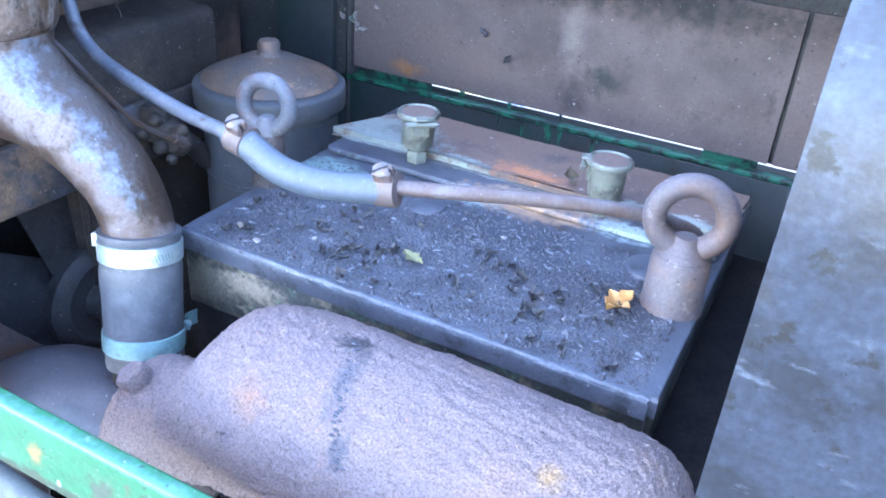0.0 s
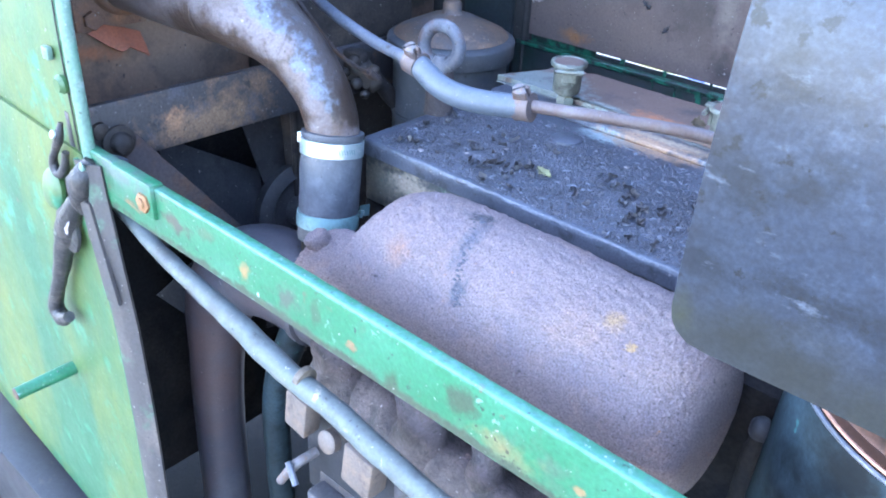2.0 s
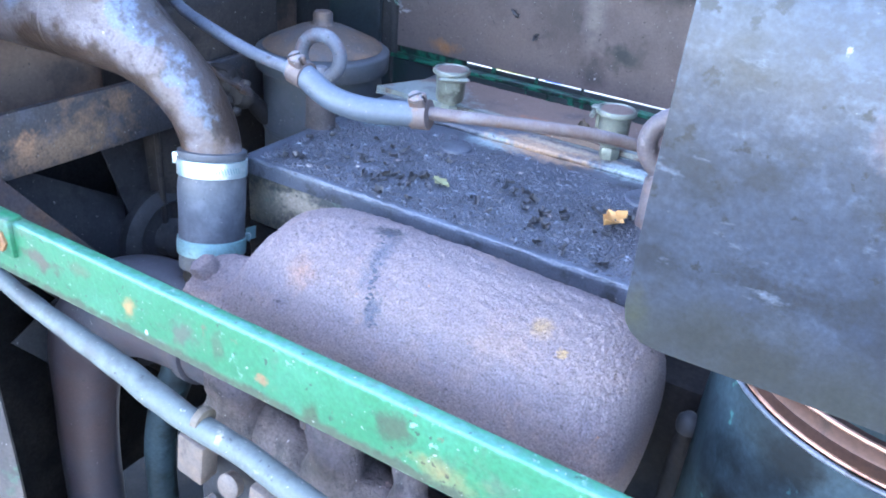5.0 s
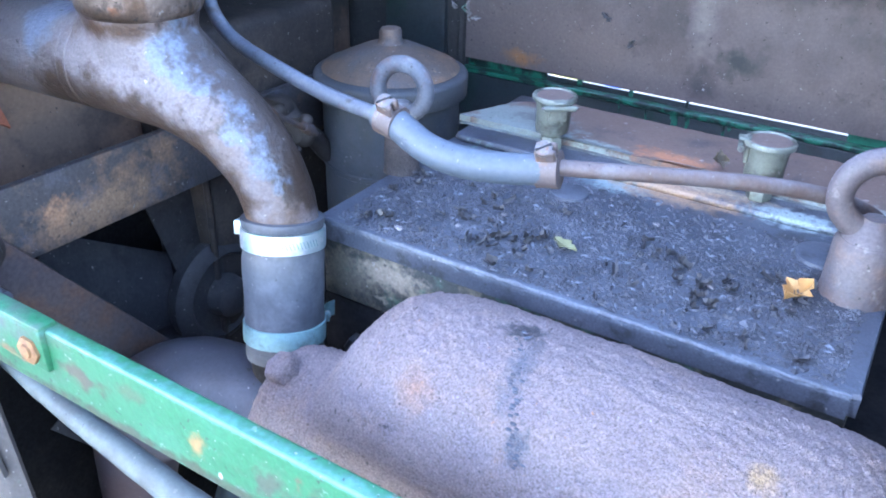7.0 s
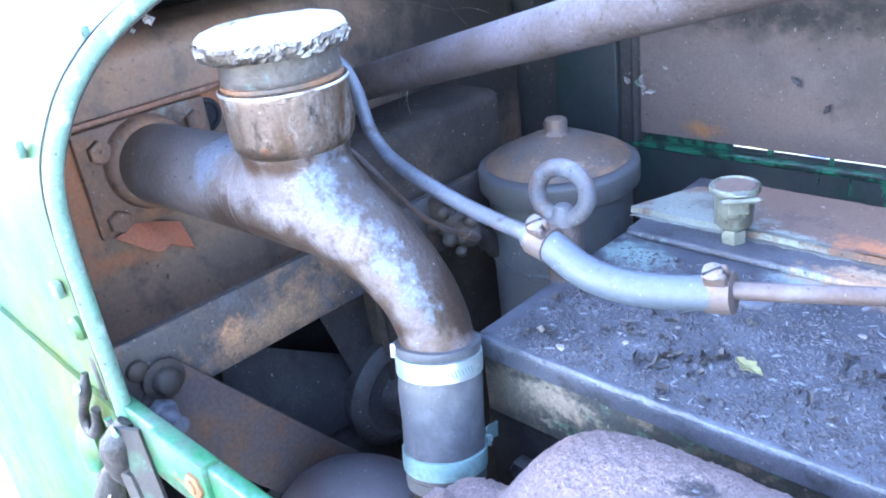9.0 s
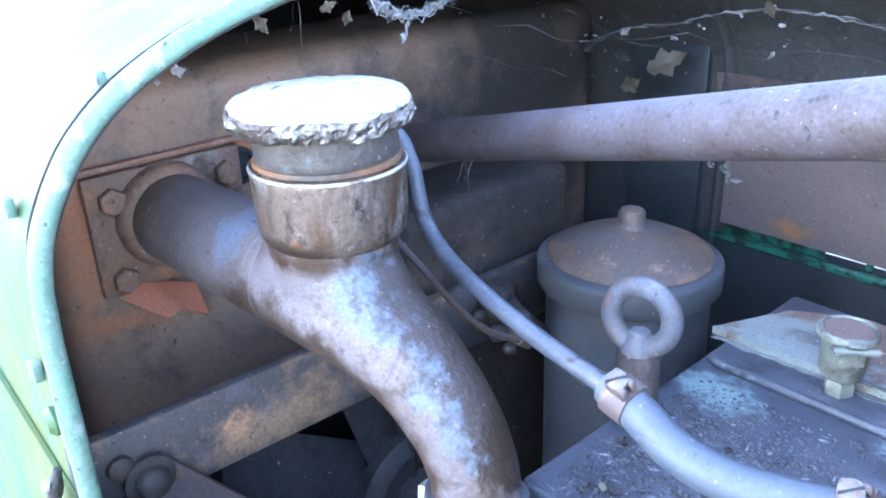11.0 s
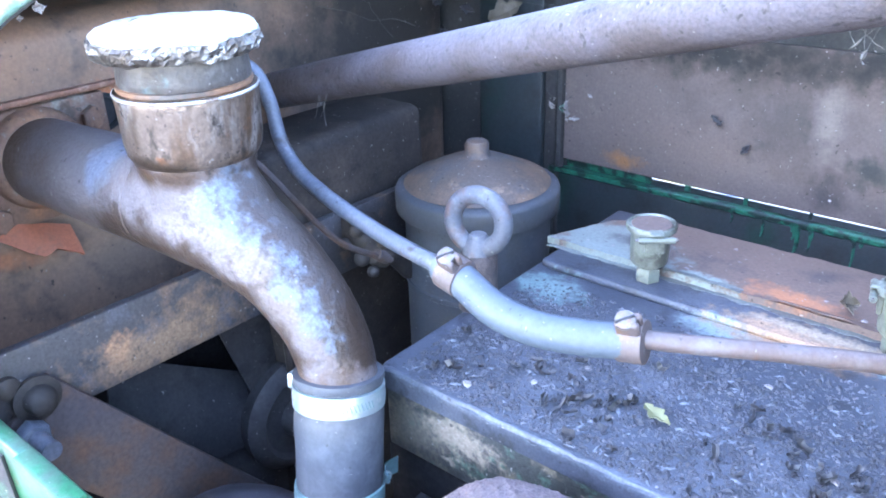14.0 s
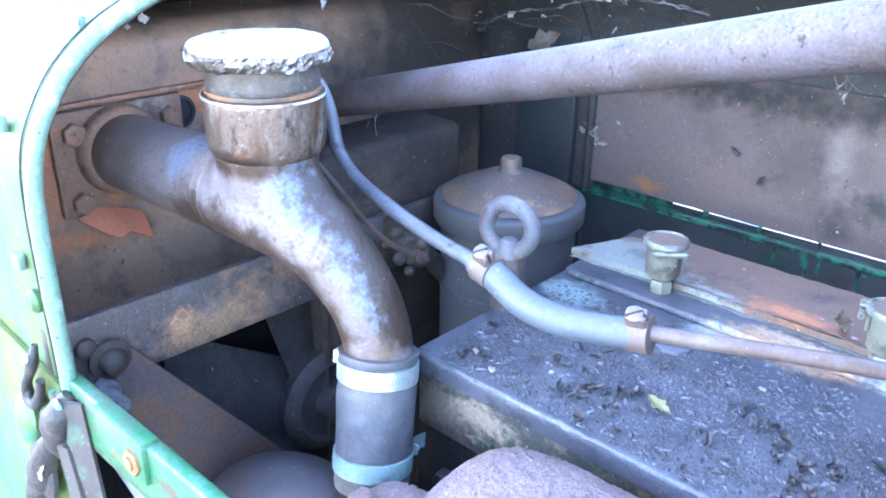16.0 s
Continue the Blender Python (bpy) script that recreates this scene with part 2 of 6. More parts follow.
RUST_DARK = (0.075, 0.04, 0.025)
M = {
    "cast": material("rusted_cast_iron", (0.222, 0.170, 0.168), 0.74, 0, [((0.27, 0.185, 0.155), 30, 0.63, 0.10), ((0.20, 0.155, 0.165), 60, 0.58, 0.08), ((0.36, 0.17, 0.08), 150, 0.70, 0.03, 6)], (900, 0.50), ((640, 1.0, 0.0032), (1700, 0.9, 0.0012)), 0.12, [((0.035, 0.033, 0.040), (-0.138, 0.338, 1.326), (0.012, 0.008, 0.010), 200, 0.5, 0.25), ((0.100, 0.095, 0.118), (-0.130, 0.318, 1.318), (0.0065, 0.022, 0.018), 200, 0.5, 0.5), ((0.075, 0.078, 0.100), (-0.117, 0.296, 1.299), (0.006, 0.010, 0.011), 200, 0.5, 0.4), ((0.42, 0.26, 0.10), (-0.006, 0.304, 1.314), 0.0042, 250, 0.7, 0.25), ((0.36, 0.23, 0.12), (-0.022, 0.312, 1.318), 0.007, 160, 0.7, 0.5), ((0.29, 0.165, 0.12), (-0.170, 0.300, 1.300), 0.010, 140, 0.75, 0.6)], specks=0.6, pits=(0.125, 0.088, 0.085)),
    "cast_low": material("darker_rusted_casting", (0.066, 0.050, 0.049), 0.75, 0, [((0.034, 0.026, 0.025), 34, 0.50, 0.08, 9), ((0.020, 0.018, 0.018), 60, 0.60, 0.06, 9), ((0.14, 0.095, 0.08), 80, 0.68, 0.04, 8)], (420, 0.35), ((330, 0.9, 0.0018),), specks=1),
    "rust_dark": material("dark_rusty_nut", (0.085, 0.050, 0.036), 0.7, 0, [((0.16, 0.075, 0.04), 120, 0.60, 0.06, 8)], (400, 0.3), ((300, 0.6, 0.001),)),
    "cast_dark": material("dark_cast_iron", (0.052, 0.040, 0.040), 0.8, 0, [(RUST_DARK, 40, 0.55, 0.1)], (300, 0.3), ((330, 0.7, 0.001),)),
    # cover's first spot: pale blue front edge, wear and sky sheen painted together
    "cover": material("black_dusty_cover_paint", (0.044, 0.050, 0.066), 0.39, 0, [((0.070, 0.076, 0.096), 24, 0.54, 0.12, 9, None, 0.44), ((0.024, 0.025, 0.030), 60, 0.6, 0.06, 8, None, 0.36)], (700, 0.35), ((420, 0.45, 0.0007), (60, 0.3, 0.001)), 0.12, [((0.095, 0.110, 0.135), (-0.157, 0.3985, 1.3080), (0.19, 0.0024, 0.0030), 150, 0.42, 0.6), ((0.13, 0.19, 0.19), (-0.290, 0.535, 1.31), (0.03, 0.02, 0.02), 120, 0.5, 0.25), ((0.17, 0.22, 0.23), (-0.175, 0.552, 1.312), (0.03, 0.012, 0.02), 150, 0.45, 0.3), ((0.26, 0.165, 0.105), (-0.140, 0.560, 1.313), (0.05, 0.016, 0.02), 130, 0.6, 0.4), ((0.25, 0.20, 0.15), (-0.120, 0.572, 1.315), (0.05, 0.006, 0.02), 160, 0.6, 0.4), ((0.20, 0.24, 0.25), (-0.06, 0.562, 1.313), (0.035, 0.010, 0.02), 150, 0.45, 0.3)], specks=0.4),
    "cover_side": material("flaking_cover_side_paint", (0.028, 0.030, 0.029), 0.5, 0, [((0.10, 0.085, 0.060), 60, 0.57, 0.04, 10), ((0.045, 0.085, 0.062), 90, 0.60, 0.04, 9), ((0.20, 0.17, 0.135), 85, 0.65, 0.03, 10)], (400, 0.35), ((260, 0.7, 0.0012),), 0.12, [((0.22, 0.18, 0.135), (-0.262, 0.397, 1.282), (0.030, 0.02, 0.014), 190, 0.7, 0.35), ((0.12, 0.105, 0.08), (-0.295, 0.397, 1.27), (0.02, 0.02, 0.02), 190, 0.7, 0.35)], specks=1),
    "worn_top": material("weathered_grey_green_plate", (0.135, 0.15, 0.14), 0.6, 0, [((0.09, 0.09, 0.088), 30, 0.56, 0.05, 9, (0.5, 2, 1)), ((0.26, 0.30, 0.28), 55, 0.62, 0.05, 9, (0.5, 2, 1))], (500, 0.3), ((180, 0.6, 0.001),), 0.12, specks=1),
    "brown_plate": material("brown_rusted_plate", (0.125, 0.085, 0.070), 0.55, 0, [((0.06, 0.05, 0.05), 30, 0.62, 0.1)], (400, 0.2), ((250, 0.4, 0.0006),), 0.12, [((0.16, 0.178, 0.167), (-0.285, 0.605, 1.32), (0.055, 0.045, 0.02), 70, 0.55, 0.2), ((0.17, 0.195, 0.185), (-0.27, 0.590, 1.32), (0.06, 0.010, 0.02), 110, 0.5, 0.25), ((0.09, 0.09, 0.09), (-0.265, 0.615, 1.32), (0.03, 0.010, 0.02), 110, 0.5, 0.25), ((0.21, 0.24, 0.22), (-0.205, 0.590, 1.32), (0.026, 0.008, 0.02), 110, 0.5, 0.25), ((0.33, 0.14, 0.07), (-0.150, 0.598, 1.32), (0.035, 0.012, 0.02), 90, 0.65, 0.4), ((0.22, 0.25, 0.235), (-0.045, 0.590, 1.32), (0.05, 0.010, 0.02), 90, 0.5, 0.25)], specks=1),
    "black_sheet": material("chipped_black_sheet_paint", (0.014, 0.020, 0.032), 0.35, 0, [((0.030, 0.040, 0.058), 80, 0.53, 0.05, 8, (1, 1, 1.3), 0.34), ((0.019, 0.025, 0.036), 9, 0.53, 0.08, 9, None, 0.31), ((0.010, 0.013, 0.018), 34, 0.56, 0.06, 10, (1, 1, 1.5), 0.33), ((0.006, 0.007, 0.008), 110, 0.64, 0.03, 8, None, 0.4), ((0.048, 0.058, 0.074), 70, 0.66, 0.05, 9, (1, 1, 2.5), 0.5), ((0.020, 0.021, 0.024), 20, 0.68, 0.05, 9, None, 0.4), ((0.10, 0.105, 0.105), 170, 0.74, 0.03, 7, (1, 1, 2), 0.5)], (420, 0.40), ((150, 0.3, 0.0007), (14, 0.2, 0.003)), 0.08, [((0.140, 0.096, 0.092), (0.083, 0.250, 1.5435), (0.013, 0.03, 0.0045), 55, 0.75, 0.05), ((0.140, 0.096, 0.092), (0.098, 0.250, 1.5495), (0.016, 0.03, 0.011), 55, 0.75, 0.05), ((0.140, 0.096, 0.092), (0.113, 0.250, 1.549), (0.018, 0.03, 0.0145), 55, 0.75, 0.05), ((0.140, 0.096, 0.092), (0.136, 0.250, 1.554), (0.028, 0.03, 0.015), 55, 0.75, 0.05), ((0.062, 0.048, 0.050), (0.112, 0.238, 1.478), (0.013, 0.03, 0.010), 70, 0.6, 0.3), ((0.062, 0.048, 0.050), (0.124, 0.238, 1.49), (0.01, 0.03, 0.012), 70, 0.55, 0.3), ((0.062, 0.048, 0.050), (0.131, 0.238, 1.474), (0.018, 0.03, 0.013), 70, 0.55, 0.3), ((0.062, 0.048, 0.050), (0.137, 0.238, 1.459), (0.02, 0.03, 0.006), 70, 0.55, 0.3), ((0.062, 0.048, 0.050), (0.168, 0.238, 1.476), (0.032, 0.03, 0.02), 70, 0.55, 0.3)] + [((0.30, 0.30, 0.28), (0.0862, 0.238, 1.5005), (0.0018, 0.01, 0.0030), 200, 0.6, 0.2), ((0.010, 0.012, 0.010), (0.14, 0.238, 1.384), (0.16, 0.02, 0.017), 45, 0.6, 0.6), ((0.007, 0.008, 0.007), (0.085, 0.238, 1.392), (0.040, 0.02, 0.016), 60, 0.6, 0.7), ((0.016, 0.018, 0.009), (0.041, 0.238, 1.393), (0.006, 0.02, 0.009), 120, 0.6, 0.6)], coat=0.06, spec=0.42),
    "green": material("worn_green_rail_paint", (0.016, 0.112, 0.048), 0.42, 0, [((0.030, 0.142, 0.076), 14, 0.54, 0.1, 7), ((0.045, 0.10, 0.055), 26, 0.62, 0.05, 9), ((0.16, 0.26, 0.21), 90, 0.665, 0.03, 7), ((0.10, 0.075, 0.045), 55, 0.675, 0.03, 9)], (300, 0.24), ((200, 0.35, 0.0007), (25, 0.25, 0.002)), 0.12, [((0.030, 0.055, 0.028), (-0.060, 0.23, 1.288), (0.012, 0.02, 0.010), 90, 0.5, 0.3), ((0.030, 0.06, 0.028), (-0.111, 0.23, 1.270), (0.007, 0.02, 0.008), 90, 0.5, 0.3), ((0.19, 0.125, 0.055), (0.016, 0.23, 1.279), (0.0038, 0.02, 0.003), 120, 0.6, 0.3), ((0.20, 0.13, 0.05), (-0.248, 0.23, 1.284), (0.006, 0.02, 0.008), 120, 0.6, 0.4), ((0.035, 0.08, 0.04), (-0.177, 0.23, 1.285), (0.006, 0.02, 0.013), 120, 0.5, 0.3), ((0.045, 0.09, 0.045), (-0.292, 0.23, 1.293), (0.010, 0.02, 0.006), 120, 0.5, 0.3)] + [((0.13, 0.12, 0.05), (-0.03, 0.23, 1.275), (0.020, 0.02, 0.008), 100, 0.6, 0.6), ((0.42, 0.46, 0.44), (-0.235, 0.23, 1.270), (0.0016, 0.01, 0.0030), 40, 0.5, 0.2), ((0.07, 0.10, 0.08), (-0.40, 0.23, 1.30), (0.05, 0.03, 0.010), 70, 0.5, 0.4), ((0.055, 0.16, 0.125), (-0.15, 0.2315, 1.3040), (0.34, 0.006, 0.0022), 130, 0.4, 0.4), ((0.16, 0.09, 0.04), (-0.385, 0.23, 1.279), (0.012, 0.02, 0.006), 110, 0.6, 0.4), ((0.040, 0.055, 0.032), (-0.15, 0.2295, 1.265), (0.50, 0.006, 0.0045), 90, 0.6, 0.35)] + [((0.06, 0.055, 0.035), (-0.33, 0.2295, 1.285), (0.02, 0.006, 0.008), 120, 0.6, 0.3), ((0.05, 0.07, 0.045), (-0.205, 0.2295, 1.282), (0.012, 0.006, 0.010), 130, 0.6, 0.3), ((0.17, 0.10, 0.05), (-0.145, 0.2295, 1.278), (0.006, 0.006, 0.004), 150, 0.6, 0.3)], specks=1),
    "green_pale": material("faded_pale_green_paint", (0.018, 0.084, 0.034), 0.5, 0, [((0.085, 0.112, 0.022), 8, 0.54, 0.1, 7, (1, 1, 0.35)), ((0.035, 0.16, 0.085), 26, 0.62, 0.06, 8), ((0.08, 0.07, 0.04), 50, 0.70, 0.03, 8)], (260, 0.2), ((160, 0.3, 0.0008),), 0.12, specks=0.6),
    "rust_orange": material("orange_rusted_bolt", (0.21, 0.105, 0.040), 0.7, 0, [((0.17, 0.075, 0.03), 160, 0.56, 0.07, 8), ((0.28, 0.19, 0.11), 130, 0.63, 0.05, 8)], (500, 0.25), ((300, 0.6, 0.0010),)),
    "jamb": material("brown_grey_dirty_jamb", (0.045, 0.040, 0.038), 0.55, 0, [((0.09, 0.075, 0.065), 24, 0.57, 0.08, 8, (1, 1, 0.4)), ((0.05, 0.09, 0.06), 40, 0.64, 0.05, 8)], (350, 0.25), ((200, 0.4, 0.0008),), specks=1),
    "green_dark": material("dark_teal_green_paint", (0.028, 0.034, 0.037), 0.4, 0, [((0.014, 0.034, 0.028), 24, 0.60, 0.06, 7, (1, 1, 0.4)), ((0.02, 0.02, 0.02), 30, 0.6, 0.08)], (300, 0.25), ((200, 0.3, 0.0005),)),
    "green_edge": material("chipped_green_edge", (0.02, 0.13, 0.08), 0.4, 0, [((0.012, 0.022, 0.02), 60, 0.52, 0.04, 6)], (300, 0.2), ()),
    "outlet": material("oily_rusted_outlet_sky_sheen", (0.128, 0.108, 0.110), 0.56, 0, [((0.150, 0.126, 0.128), 14, 0.56, 0.10, 7, None, 0.56), ((0.100, 0.074, 0.064), 20, 0.60, 0.08, 9, None, 0.50), ((0.17, 0.14, 0.115), 60, 0.68, 0.04, 8, None, 0.55)], (600, 0.22), ((300, 0.75, 0.0014), (60, 0.30, 0.0014)), 0.10,
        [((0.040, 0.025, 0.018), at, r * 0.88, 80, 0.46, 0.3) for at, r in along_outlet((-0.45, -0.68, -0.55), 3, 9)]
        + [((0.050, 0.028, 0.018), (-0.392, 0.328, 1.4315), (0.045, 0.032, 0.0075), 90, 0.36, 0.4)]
        # blue-grey along the elbow's top paints in the sky's reflection
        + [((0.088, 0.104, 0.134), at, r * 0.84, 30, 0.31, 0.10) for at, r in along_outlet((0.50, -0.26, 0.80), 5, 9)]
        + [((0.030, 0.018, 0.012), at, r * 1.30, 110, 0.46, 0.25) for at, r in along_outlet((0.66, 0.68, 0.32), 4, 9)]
        # second spot here is a bluish sheen painted on the arm
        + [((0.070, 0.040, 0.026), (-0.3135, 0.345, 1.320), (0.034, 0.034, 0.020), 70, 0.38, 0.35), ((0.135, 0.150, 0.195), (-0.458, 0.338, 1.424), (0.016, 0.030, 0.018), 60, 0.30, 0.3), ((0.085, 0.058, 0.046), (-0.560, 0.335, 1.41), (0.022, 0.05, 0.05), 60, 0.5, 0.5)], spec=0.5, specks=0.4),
    "collar": material("stained_brown_steel_collar", (0.150, 0.112, 0.090), 0.30, 0.5, [((0.085, 0.050, 0.030), 30, 0.53, 0.06, 9, (1.6, 1.6, 0.40), 0.38), ((0.25, 0.215, 0.195), 38, 0.62, 0.05, 8, (1.5, 1.5, 0.42), 0.26), ((0.040, 0.030, 0.024), 60, 0.62, 0.04, 9, (1.3, 1.3, 0.7), 0.5), ((0.17, 0.075, 0.035), 50, 0.69, 0.04, 8, None, 0.5)], (400, 0.35), ((160, 0.5, 0.0012), (40, 0.3, 0.002)), 0.12, [((0.05, 0.032, 0.022), (-0.397, 0.322, 1.437), (0.05, 0.03, 0.006), 80, 0.45, 0.4)], specks=0.6, spec=0.6),
    "neck_grey": material("dull_grey_neck_metal", (0.070, 0.060, 0.054), 0.42, 0.2, [((0.045, 0.036, 0.030), 40, 0.55, 0.06, 9, (1, 1, 0.7)), ((0.125, 0.115, 0.11), 60, 0.64, 0.05, 8), ((0.075, 0.095, 0.09), 70, 0.66, 0.04, 7)], (400, 0.3), ((200, 0.6, 0.0012),), 0.12, specks=0.8),
    "lip": material("worn_steel_lip_glint", (0.46, 0.45, 0.44), 0.32, 0.6, [((0.16, 0.09, 0.05), 60, 0.58, 0.05, 8)], (400, 0.2), ((200, 0.4, 0.0006),)),
    "rust_ring": material("orange_rust_seam", (0.15, 0.072, 0.035), 0.6, 0, [((0.06, 0.045, 0.035), 30, 0.52, 0.06), ((0.24, 0.12, 0.06), 60, 0.64, 0.05)], (300, 0.3), ()),
    "foil_dirty_shaded": material("crumpled_dirty_shaded_skirt", (0.29, 0.27, 0.25), 0.28, 0.9, [((0.12, 0.100, 0.085), 45, 0.47, 0.07, 9, None, 0.45), ((0.075, 0.06, 0.05), 75, 0.61, 0.04, 9, None, 0.6), ((0.62, 0.62, 0.61), 90, 0.64, 0.03, 8, None, 0.32)], (300, 0.25), ((150, 1.0, 0.0030), (420, 0.8, 0.0015)), 0.1, specks=1),
    "white_cap": material("crumpled_silver_foil", (0.64, 0.63, 0.62), 0.34, 0.8, [((0.42, 0.39, 0.35), 60, 0.60, 0.06, 9, None, 0.5), ((0.13, 0.10, 0.08), 90, 0.665, 0.03, 9, None, 0.6)], (300, 0.15), ((150, 1.0, 0.0034), (420, 0.8, 0.0016)), 0.1),
    "rubber": material("black_rubber_hose", (0.050, 0.053, 0.062), 0.55, 0, [((0.09, 0.095, 0.105), 30, 0.58, 0.1, 6)], (350, 0.2), ((300, 0.2, 0.0004),), specks=0.5),
    "rubber_grey": material("grey_blue_rubber_fuel_hose", (0.062, 0.078, 0.098), 0.52, 0, [((0.085, 0.10, 0.12), 40, 0.6, 0.1, 6), ((0.05, 0.055, 0.062), 90, 0.66, 0.05, 7)], (350, 0.18), ((300, 0.2, 0.0004),), specks=0.7),
    "zinc": material("zinc_plated_steel", (0.40, 0.46, 0.47), 0.42, 0.75, [((0.30, 0.42, 0.40), 40, 0.57, 0.08, 6), ((0.62, 0.62, 0.62), 60, 0.62, 0.05)], (400, 0.1), ((300, 0.2, 0.0003),)),
    "zinc_teal": material("tarnished_teal_clamp", (0.20, 0.33, 0.33), 0.45, 0.45, [((0.12, 0.17, 0.17), 60, 0.58, 0.07)], (400, 0.15), ()),
    "pipe_grey": material("grey_painted_steel_pipe", (0.070, 0.079, 0.098), 0.45, 0.1, [((0.030, 0.025, 0.024), 60, 0.60, 0.04, 9), ((0.125, 0.13, 0.15), 45, 0.6, 0.08), ((0.16, 0.085, 0.05), 110, 0.69, 0.03, 7)], (500, 0.25), ((400, 0.4, 0.0005),), specks=0.6),
    "pipe_copper": material("dull_coppery_pipe", (0.118, 0.086, 0.078), 0.5, 0.1, [((0.150, 0.128, 0.128), 45, 0.55, 0.09, 7), ((0.12, 0.07, 0.05), 70, 0.66, 0.05)], (500, 0.18), ((400, 0.25, 0.0004),), specks=0.8),
    "clip_rust": material("rusty_pipe_clip", (0.100, 0.077, 0.073), 0.55, 0.1, [((0.140, 0.085, 0.062), 120, 0.57, 0.07), ((0.17, 0.16, 0.16), 150, 0.62, 0.05)], (600, 0.2), ((400, 0.3, 0.0004),), specks=0.8),
    "screw": material("dull_steel_screw", (0.115, 0.105, 0.105), 0.5, 0.2, [((0.13, 0.075, 0.05), 200, 0.58, 0.07), ((0.26, 0.25, 0.25), 220, 0.66, 0.05)], (600, 0.25), ((300, 0.4, 0.0004),)),
    "eyebolt": material("grey_painted_eyebolt", (0.098, 0.102, 0.116), 0.62, 0, [((0.12, 0.078, 0.066), 50, 0.56, 0.08, 7), ((0.17, 0.175, 0.19), 60, 0.62, 0.06), ((0.05, 0.045, 0.045), 90, 0.64, 0.05, 7)], (500, 0.2), ((300, 0.4, 0.0006),), specks=0.8),
    "eyebolt_rust": material("rusty_brown_eyebolt", (0.094, 0.078, 0.082), 0.6, 0, [((0.135, 0.088, 0.072), 45, 0.56, 0.09, 7), ((0.20, 0.175, 0.17), 80, 0.66, 0.05)], (500, 0.25), ((300, 0.5, 0.0008),), specks=0.8),
    "oiler": material("tarnished_brass_oil_cup", (0.165, 0.178, 0.148), 0.45, 0.2, [((0.070, 0.070, 0.056), 60, 0.54, 0.06, 8), ((0.25, 0.27, 0.23), 90, 0.63, 0.05)], (600, 0.15), ((300, 0.3, 0.0004),), specks=0.8),
    "strut": material("dusty_mauve_grey_tube", (0.084, 0.072, 0.080), 0.62, 0, [((0.060, 0.046, 0.044), 22, 0.54, 0.08, 10), ((0.098, 0.078, 0.074), 70, 0.65, 0.05, 8), ((0.026, 0.021, 0.020), 130, 0.63, 0.04, 7)], (500, 0.32), ((300, 0.7, 0.0012),), specks=0.35, spec=0.4),
    "canister": material("dark_grey_canister_paint", (0.046, 0.051, 0.060), 0.6, 0, [((0.080, 0.080, 0.085), 16, 0.58, 0.1), ((0.05, 0.05, 0.052), 40, 0.6, 0.08)], (400, 0.15), ((250, 0.2, 0.0005),), specks=0.5),
    "lid": material("rusty_dusty_canister_lid", (0.082, 0.060, 0.048), 0.65, 0, [((0.150, 0.090, 0.058), 24, 0.53, 0.09, 8), ((0.060, 0.062, 0.068), 22, 0.60, 0.08, 7), ((0.19, 0.125, 0.085), 50, 0.66, 0.05, 8)], (500, 0.25), ((300, 0.4, 0.0005),), specks=1),
    "panel": material("brown_primed_sheet", (0.124, 0.092, 0.083), 0.58, 0, [((0.074, 0.056, 0.051), 9, 0.55, 0.09, 9), ((0.050, 0.042, 0.040), 30, 0.66, 0.06, 9), ((0.165, 0.128, 0.112), 16, 0.66, 0.07, 8), ((0.27, 0.14, 0.08), 34, 0.76, 0.03, 7)], (380, 0.15), ((120, 0.25, 0.0006),), 0.12, [((0.03, 0.03, 0.03), (-0.164, 0.806, 1.338), (0.022, 0.02, 0.014), 70, 0.6, 0.5), ((0.055, 0.042, 0.042), (-0.194, 0.806, 1.314), (0.016, 0.02, 0.022), 50, 0.6, 0.5), ((0.04, 0.035, 0.033), (-0.082, 0.806, 1.417), (0.008, 0.02, 0.028), 50, 0.6, 0.5), ((0.26, 0.12, 0.05), (-0.381, 0.806, 1.305), (0.020, 0.02, 0.008), 90, 0.6, 0.5), ((0.18, 0.145, 0.13), (-0.20, 0.806, 1.375), (0.012, 0.02, 0.030), 60, 0.6, 0.8), ((0.022, 0.022, 0.021), (-0.30, 0.806, 1.420), (0.16, 0.02, 0.022), 60, 0.6, 0.5), ((0.024, 0.024, 0.023), (-0.12, 0.806, 1.424), (0.14, 0.02, 0.022), 60, 0.6, 0.5)], specks=0.8),
    "shade_black": material("shade_black_sheet", (0.036, 0.033, 0.032), 0.66, 0, [((0.058, 0.055, 0.052), 7, 0.55, 0.12, 7), ((0.09, 0.065, 0.05), 24, 0.70, 0.06, 8), ((0.07, 0.09, 0.085), 11, 0.66, 0.08, 6)], (300, 0.25), ((150, 0.3, 0.0008),), specks=0.8, spec=0.3),
    "skin_grey": material("dark_grey_green_inner_skin", (0.046, 0.045, 0.042), 0.64, 0, [((0.068, 0.068, 0.062), 9, 0.57, 0.12, 8), ((0.036, 0.035, 0.034), 22, 0.60, 0.07, 9), ((0.11, 0.085, 0.065), 40, 0.70, 0.05, 8)], (300, 0.25), ((150, 0.3, 0.0008),), specks=0.9, spec=0.3),
    # near-black colour paints in the deep shade under and behind parts
    "pit": material("pitch_black_deep_shade", (0.012, 0.012, 0.013), 0.8, 0, [((0.024, 0.021, 0.020), 14, 0.58, 0.1, 8)], (300, 0.3), ((120, 0.5, 0.002),), spec=0.05),
